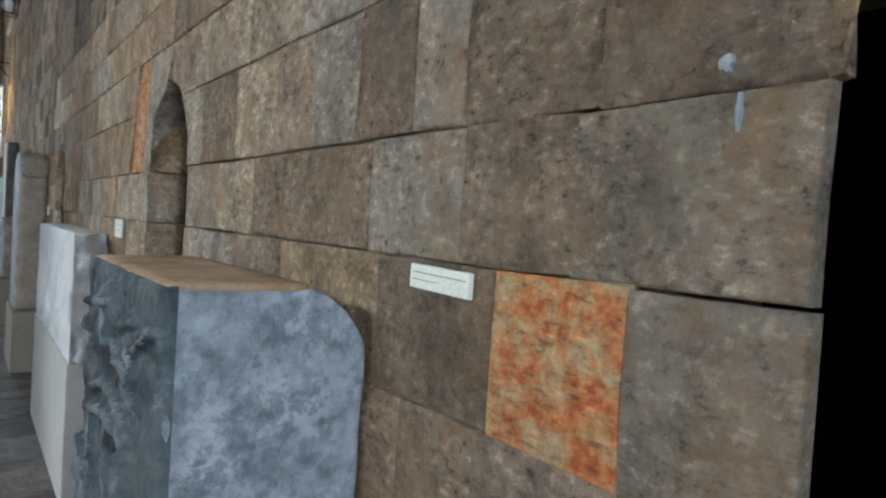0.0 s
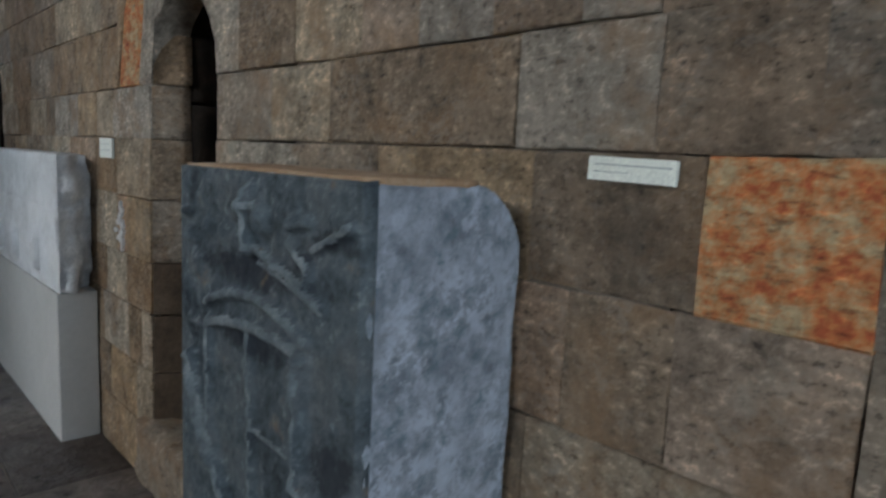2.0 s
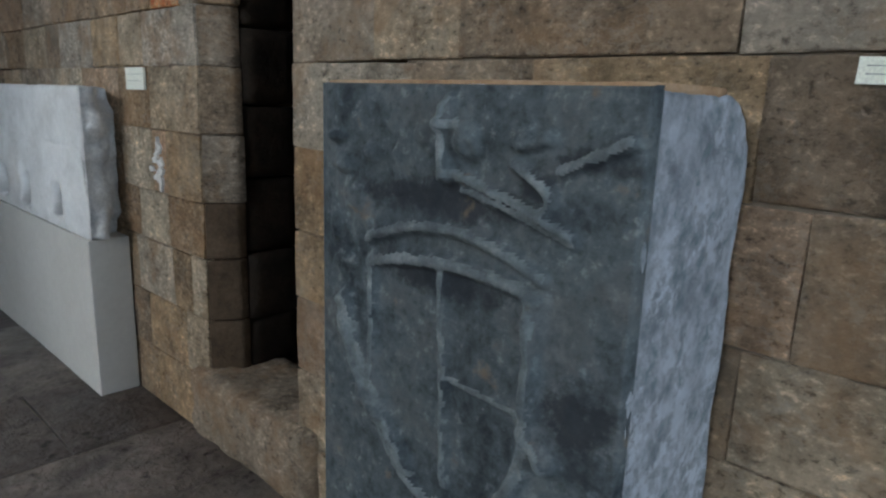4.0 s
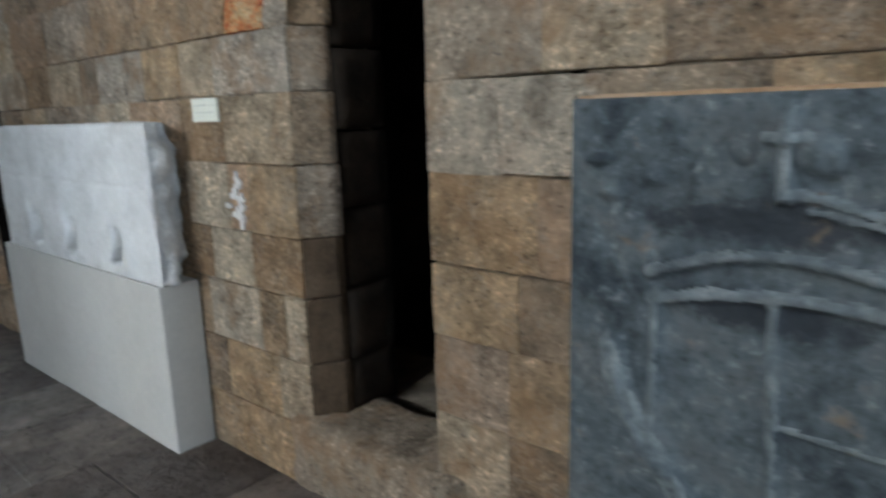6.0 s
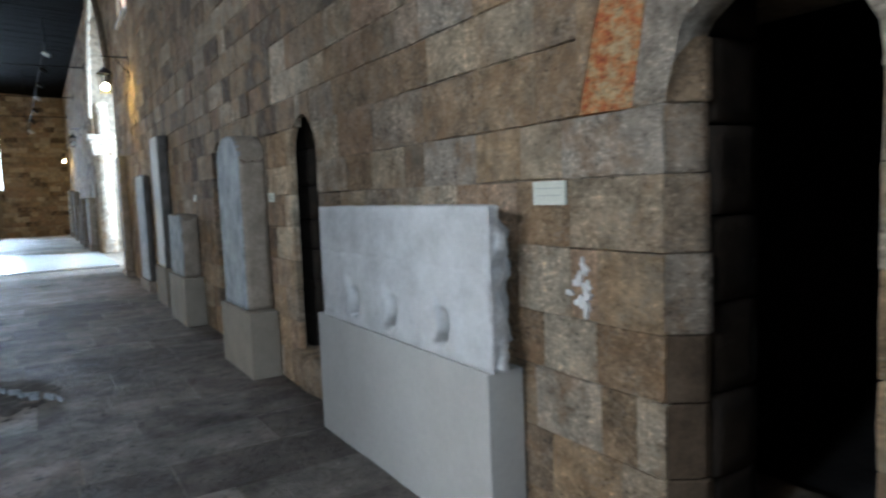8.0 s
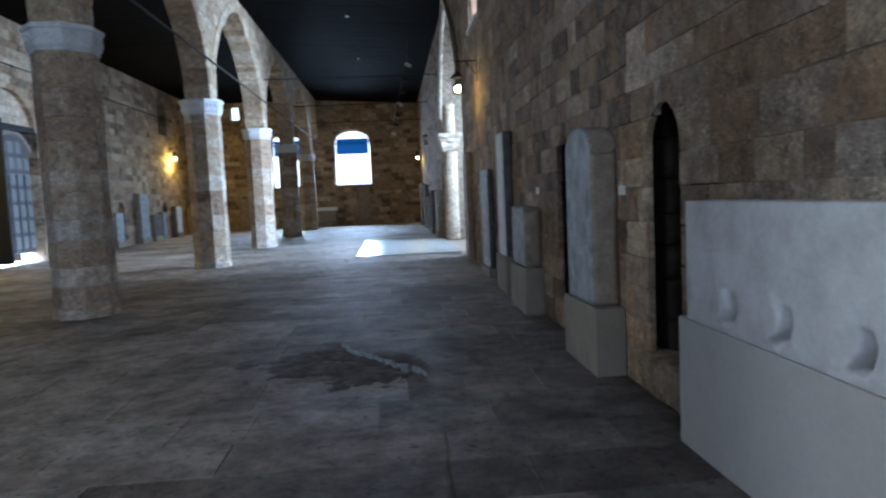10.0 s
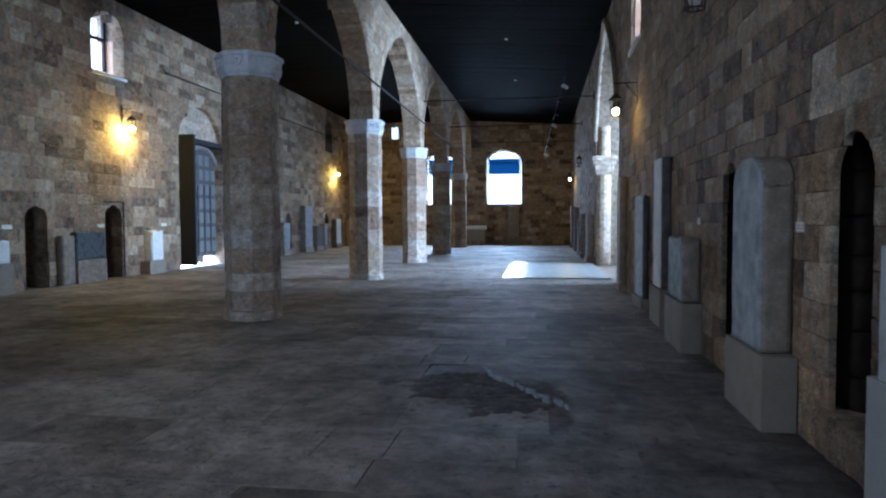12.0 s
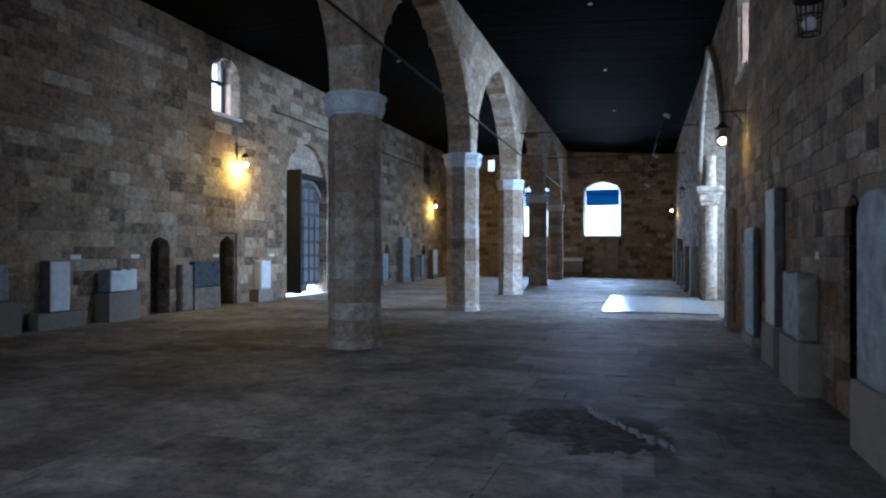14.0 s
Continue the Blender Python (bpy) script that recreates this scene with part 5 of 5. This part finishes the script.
lantern("left", 21.1, 4.62, True)
lantern("left", 42.0, 4.62, True)
lantern("right", 16.9, 4.05, True, 0.45, 60.0)
lantern("right", 42.4, 4.1, True, 0.34, 140.0)
lantern("right", 10.1, 4.2, False)
lantern("right", 32.5, 4.2, False)

# sloping track of spotlights
track = thing("spotlight_track", "black ceiling track with small spotlights", "spotlight", at=(-0.4, 28.7, 7.2))
A, B = Vector((-0.4, 28.6, 7.25)), Vector((-1.15, 39.5, 5.15))
part("rail", rod(A, B, 0.03), iron, track)
part("hanger", rod(A, A + Vector((0, 0, 0.95)), 0.012), iron, track)
part("hanger", rod(B, B + Vector((0, 0, 3.1)), 0.012), iron, track)
for k in range(7):
    c = A.lerp(B, (k + 0.5) / 7)
    bm = rod(c + Vector((0.0, 0.0, -0.02)), c + Vector((0.18, -0.10, -0.16)), 0.07, None, 10)
    rod(c, c + Vector((0.02, 0, -0.08)), 0.02, bm)
    part("spotlight", bm, capital_mat if k % 3 == 0 else iron, track)
for x, y in ((-2.6, 19.9), (-2.55, 26.5), (-2.5, 33.6), (-9.5, 24.0), (-9.5, 33.0)):
    det = thing("ceiling_detector", "small round white detector on the dark ceiling", "detector", "ceiling detectors", at=(x, y, TOP))
    z = TOP - 0.12 if x > ARCADE else TOP + 0.07
    bm = bmesh.new()
    bmesh.ops.create_cone(bm, cap_ends=True, segments=14, radius1=0.05, radius2=0.075, depth=0.06, matrix=Matrix.Translation((x, y, z)))
    part("housing", bm, plaster, det)

# ---------------------------------------------------------------- labels on the walls


def label_card(side, a0, a1, z0, z1, lines, tilt=0.0):
    """A small cream card fixed to the wall, with its lines of print."""
    to3 = SIDES[side]
    c = Vector(to3((a0 + a1) / 2, (z0 + z1) / 2, -0.012))
    ob = thing("label_card", "small cream label card with grey print lines", "label", "wall labels", at=c)
    turn = Matrix.Translation(c) @ Matrix.Rotation(radians(tilt), 4, "X")
    w, h = (a1 - a0) / 2, (z1 - z0) / 2
    d = -1 if side == "right" else 1
    bm = box((-0.006, -w, -h), (0.006, w, h), 0.0015)
    bm.transform(turn)
    part("card", bm, card_mat, ob)
    for y0, y1, zz, t in lines:
        bm = box((d * 0.0055, w * y0, h * zz - t), (d * 0.0075, w * y1, h * zz + t))
        bm.transform(turn)
        part("print_line", bm, ink, ob)
    return ob


label_card("right", 0.945, 1.125, 1.603, 1.648, [(-0.92, 0.85, 0.35, 0.0011), (0.05, 0.85, -0.25, 0.0009)], 1.5)
label_card("right", 3.965, 4.165, 1.555, 1.655, [(-0.8, 0.8, 0.4, 0.001), (-0.8, 0.8, -0.2, 0.001)])
label_card("right", 7.80, 7.95, 1.60, 1.68, [(-0.8, 0.8, 0.3, 0.003), (-0.8, 0.8, -0.3, 0.003)])
label_card("right", 11.15, 11.30, 1.63, 1.72, [(-0.8, 0.8, 0.3, 0.003)])
label_card("right", 14.35, 14.5, 2.25, 2.33, [(-0.8, 0.8, 0.3, 0.003)])
for a in (14.64, 16.54, 19.98, 23.25):
    label_card("left", a - 0.15, a + 0.15, 1.54, 1.64, [(-0.8, 0.8, 0.2, 0.004)])


def patch(name, label, a, b, w, h, mat, seed, d=-0.010):
    """A thin uneven smear on the right-hand wall."""
    n = 48
    pts = []
    for k in range(n):
        t = 2 * math.pi * k / n
        f = 0.85 + 0.5 * noise.noise((math.cos(t) * 1.6 + seed, math.sin(t) * 1.6, 0.5)) + 0.16 * noise.noise((math.cos(t) * 5, math.sin(t) * 5 + seed, 2.5))
        pts.append((a + math.cos(t) * w * f, b + math.sin(t) * h * f))
    verts = [SIDES["right"](p, q, d + 0.02) for p, q in pts] + [SIDES["right"](a + (p - a) * 0.92, b + (q - b) * 0.95, d) for p, q in pts] + [SIDES["right"](a, b, d - 0.001)]
    faces = []
    for k in range(n):
        j = (k + 1) % n
        faces += [(k, j, n + j, n + k), (n + k, n + j, 2 * n)]
    return tagged(from_lists(name, verts, faces, mat, wall_right), label)


splash = random.Random(37)
for k in range(15):
    patch("plaster_patch", "white plaster remnant on a block", 3.875 + splash.gauss(0, 0.032), 1.235 + splash.gauss(0, 0.06), splash.uniform(0.008, 0.030), splash.uniform(0.012, 0.045), plaster, 3 + 4 * k, -0.008 - 0.0004 * k)
for a, b, w, h, seed in ((0.512, 1.93, 0.010, 0.013, 21), (0.493, 1.872, 0.0035, 0.020, 24)):
    patch("plaster_patch", "thin bluish white lime splash on grey block", a, b, w, h, marble_grey, seed, -0.008)


# sills and foot stones at the niches
for o in NICHES:
    bm = rough_block((RIGHT - 0.06, o.a0 - 0.12, 0.02), (RIGHT + 0.34, o.a1 + 0.10, o.sill + 0.03), 0.06, 0.02, 0.03, o.a0 + 50)
    sill = part("niche_sill", bm, sandstone, wall_right, "worn broken stone sill of the niche", True)

# inner jambs of the niches, brown stone darkened for the shade in there
r = random.Random(91)
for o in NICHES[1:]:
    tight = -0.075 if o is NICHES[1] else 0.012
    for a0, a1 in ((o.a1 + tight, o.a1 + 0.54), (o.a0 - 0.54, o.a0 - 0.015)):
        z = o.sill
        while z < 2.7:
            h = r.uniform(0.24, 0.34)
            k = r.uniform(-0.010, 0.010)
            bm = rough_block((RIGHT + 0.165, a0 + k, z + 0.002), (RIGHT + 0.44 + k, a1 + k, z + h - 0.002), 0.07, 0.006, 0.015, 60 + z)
            part("jamb_stone", bm, jamb_shade, wall_right, "brown jamb stone darkened for the niche's shade", True)
            z += h
o = NICHES[1]

# splayed outer jamb stones
rows = [0.30, 0.56, 0.84, 1.09, 1.38, 1.66, 1.90, 2.12]
for n, (z0, z1) in enumerate(zip(rows, rows[1:])):
    k = r.uniform(-0.008, 0.008)
    line = [(o.a1 + 0.004, 0.004 + k * 0.3), (o.a1 - 0.075 + k, 0.125), (o.a1 - 0.075 + k, 0.165), (o.a1 + 0.05, 0.165)]
    bm = bmesh.new()
    f = bm.faces.new([bm.verts.new((RIGHT + d, a, z0 + 0.002)) for a, d in line])
    up = bmesh.ops.extrude_face_region(bm, geom=[f])
    bmesh.ops.translate(bm, vec=(0, 0, z1 - z0 - 0.004), verts=[v for v in up["geom"] if isinstance(v, bmesh.types.BMVert)])
    bmesh.ops.bevel(bm, geom=list(bm.edges), offset=0.006, segments=1, affect="EDGES")
    # the three lowest stones are a darker brown
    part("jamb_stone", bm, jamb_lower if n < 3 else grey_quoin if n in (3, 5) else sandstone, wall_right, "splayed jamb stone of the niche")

# ---------------------------------------------------------------- wall blocks (last)
ROWS_R = courses([-0.02, 0.27, 0.56, 0.84, 1.09, 1.38, 1.66, 1.90, 2.20, 2.45, 2.68, 2.95, 3.21], TOP + 0.05, (0.24, 0.29), 3)
JOINTS = {
    1: [-0.22, 0.40, 0.9, 1.4, 2.05, 2.5, 2.80, 3.49, 3.7, 4.1, 4.5],
    2: [-0.22, 0.40, 0.7, 1.1, 1.7, 2.5, 2.80, 3.49, 3.62, 3.8, 4.2],
    3: [-0.22, 0.40, 0.63, 0.93, 1.25, 1.9, 2.46, 2.80, 3.49, 3.82, 4.14, 4.5],
    4: [-0.22, 0.40, 0.63, 0.93, 1.16, 1.8, 2.39, 2.80, 3.49, 3.81, 3.96, 4.3],
    5: [-0.22, 0.40, 0.63, 0.90, 1.27, 1.8, 2.2, 2.53, 2.80, 3.49, 3.96, 4.30, 4.8, 5.3, 5.9, 6.3, 6.74],
    6: [-0.22, 0.40, 0.74, 1.00, 1.33, 2.04, 2.38, 2.80, 3.49, 4.0, 4.27, 4.61, 5.11, 5.35, 5.78, 6.2, 6.74],
    7: [-0.22, 0.40, 0.70, 1.01, 1.18, 1.41, 1.66, 1.89, 2.24, 2.62, 3.10, 3.63, 3.90, 4.15, 4.61, 5.1, 5.76, 6.3],
    8: [-0.2, 0.5, 0.95, 1.3, 1.42, 1.75, 2.15, 2.62, 3.10, 3.63, 3.88, 4.15, 4.58, 5.04, 5.4, 5.96, 6.37],
}


def pick(a, b):
    if 0.63 < a < 0.90 and 1.38 < b < 1.66:
        return redstone
    if 3.63 < a < 3.90 and 1.9 < b < 2.45:
        return redstone
    if (3.49 < a < 4.0 and 1.66 < b < 1.9) or (1.01 < a < 1.18 and 1.9 < b < 2.2) or (4.61 < a < 5.11 and 1.66 < b < 1.9) or (3.1 < a < 3.63 and 1.9 < b < 2.2) or (4.58 < a < 5.04 and 2.45 < b < 2.68):
        return pale_stone
    if 1.38 < b < 2.45 and (1.00 < a < 1.33 and 1.66 < b < 1.9 or 1.41 < a < 1.66 and 1.9 < b < 2.2 or 1.42 < a < 1.75 and b > 2.2):
        return pale_stone
    if 0.74 < a < 1.00 and 1.66 < b < 1.9 or 0.5 < a < 1.01 and 1.9 < b < 2.2 or 1.18 < a < 1.41 and 1.9 < b < 2.2 or 0.90 < a < 1.27 and 1.38 < b < 1.66 or 2.2 < a < 2.53 and 1.0 < b < 1.4:
        return pitted_brown
    if 0.3 < a < 0.64 and b < 2.2:
        return grey_quoin
    return sandstone


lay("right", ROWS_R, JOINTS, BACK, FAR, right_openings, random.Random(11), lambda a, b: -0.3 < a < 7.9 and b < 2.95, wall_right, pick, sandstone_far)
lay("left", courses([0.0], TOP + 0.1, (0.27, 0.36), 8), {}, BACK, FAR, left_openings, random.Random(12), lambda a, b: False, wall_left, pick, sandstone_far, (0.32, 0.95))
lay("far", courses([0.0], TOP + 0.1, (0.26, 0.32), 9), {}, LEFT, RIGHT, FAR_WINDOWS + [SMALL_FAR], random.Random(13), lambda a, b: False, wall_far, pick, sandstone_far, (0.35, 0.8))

# springer stones of the second niche
o = NICHES[1]
arch = [(o.mid + o.reach(b), b) for b in (1.90, 1.98, 2.05, 2.11, 2.16, 2.20, 2.235, 2.259)]
for line, m in (([(3.63, 1.90), (3.52, 2.45), (3.10, 2.45)] + list(reversed(arch)), pale_stone), ([(3.90, 1.90), (3.80, 2.25), (3.72, 2.45), (3.52, 2.45), (3.63, 1.90)], redstone), ([(3.90, 1.90), (3.90, 2.45), (3.72, 2.45), (3.80, 2.25)], sandstone)):
    v, f = block_mesh(line, 0.16, random.Random(5), gap=0.002, bevel=0.005, proud=0.006)
    from_lists("sandstone_block", [SIDES["right"](*x) for x in v], f, m, wall_right)

# flagstones
rng = random.Random(17)
verts, faces = [], []


def dip(a, b):
    """The worn, uneven level of the floor."""
    return 0.016 * noise.noise((a * 0.7, b * 0.7, 4.0)) + 0.008 * noise.noise((a * 2.1, b * 2.1, 9.0)) - 0.012


y = BACK
while y < FAR - 0.05:
    w = min(rng.uniform(0.42, 0.9), FAR - y)
    if FAR - y - w < 0.3:
        w = FAR - y
    x = RIGHT
    while x > LEFT + 0.02:
        ln = rng.uniform(0.5, 1.5)
        x0 = x - ln if x - ln > LEFT + 0.3 else LEFT
        gap = rng.uniform(0.0, 0.003)
        jig = [rng.uniform(0.0, rng.choice((0.001, 0.001, 0.002, 0.010))) for _ in range(8)]
        line = [(x0 + gap + jig[0], y + gap + jig[1]), (x - gap - jig[2], y + gap + jig[3]), (x - gap - jig[4], y + w - gap - jig[5]), (x0 + gap + jig[6], y + w - gap - jig[7])]
        v, f = block_mesh(line, 0.05, rng, gap=0.0, bevel=0.0015, proud=0.002, wobble=0.003)
        tilt_a, tilt_b = rng.uniform(-0.004, 0.004), rng.uniform(-0.004, 0.004)
        ca, cb = (x + x0) / 2, y + w / 2
        v = [(a, b, -d + dip(a, b) + tilt_a * (a - ca) + tilt_b * (b - cb)) for a, b, d in v]
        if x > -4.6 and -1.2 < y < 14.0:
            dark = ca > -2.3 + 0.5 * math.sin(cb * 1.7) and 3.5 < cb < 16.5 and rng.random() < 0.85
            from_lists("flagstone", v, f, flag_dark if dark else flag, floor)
        else:
            n = len(verts)
            verts += v
            faces += [tuple(i + n for i in q) for q in f]
        x = x0
    y += w
rest = from_lists("paving", verts, faces, flag_far, floor, "worn flagstones of the hall floor")
rest["kind"] = "stuff"

# hollow of broken, crumbled floor with pale exposed edges
verts, faces = [], []
NX, NY = 84, 60
for j in range(NY + 1):
    for i in range(NX + 1):
        x, y = -3.3 + 2.9 * i / NX, 7.75 + 2.3 * j / NY
        u, w = (x + 1.95) / 1.15, (y - 8.85 + 0.22 * (x + 1.9)) / 0.85
        m = 1 - math.hypot(u, w) + 0.55 * noise.noise((x * 1.7, y * 1.7, 7.0)) + 0.35 * noise.noise((x * 5, y * 5, 2.0)) + 0.2 * noise.noise((x * 13, y * 13, 5.0))
        inner = min(max(u, -1.0), 1.0) ** 2 < 0.99 and abs(w) < 1.25
        rise = -0.045 + 0.055 * soft(m - 0.1, 0.25) if inner else -0.05
        verts.append((x, y, rise + dip(x, y) * soft(m, 0.2) + 0.016 * noise.noise((x * 9, y * 9, 1.0)) + 0.010 * noise.noise((x * 23, y * 23, 3.0))))
for j in range(NY):
    for i in range(NX):
        a = j * (NX + 1) + i
        faces.append((a, a + 1, a + NX + 2, a + NX + 1))
from_lists("broken_flagstone", verts, faces, earth, floor, "dark crumbled patch of worn floor", True)
crumbs = random.Random(23)
for k in range(14):
    u = k / 13
    cx, cy = -1.92 + 0.82 * u + crumbs.uniform(-0.03, 0.03), 9.62 - 1.28 * u + crumbs.uniform(-0.04, 0.04)
    ln, wd = crumbs.uniform(0.03, 0.10), crumbs.uniform(0.008, 0.02)
    edge_bm = rough_block((-ln, -wd, -0.03), (ln, wd, crumbs.uniform(0.03, 0.045)), 0.02, 0.016, 0.01, 73.0 + k)
    edge_bm.transform(Matrix.Translation((cx, cy, 0.0)) @ Matrix.Rotation(radians(-57 + crumbs.uniform(-22, 22)), 4, "Z"))
    part("stone_edge", edge_bm, marble_grey, floor, "pale exposed broken stone edge", True)
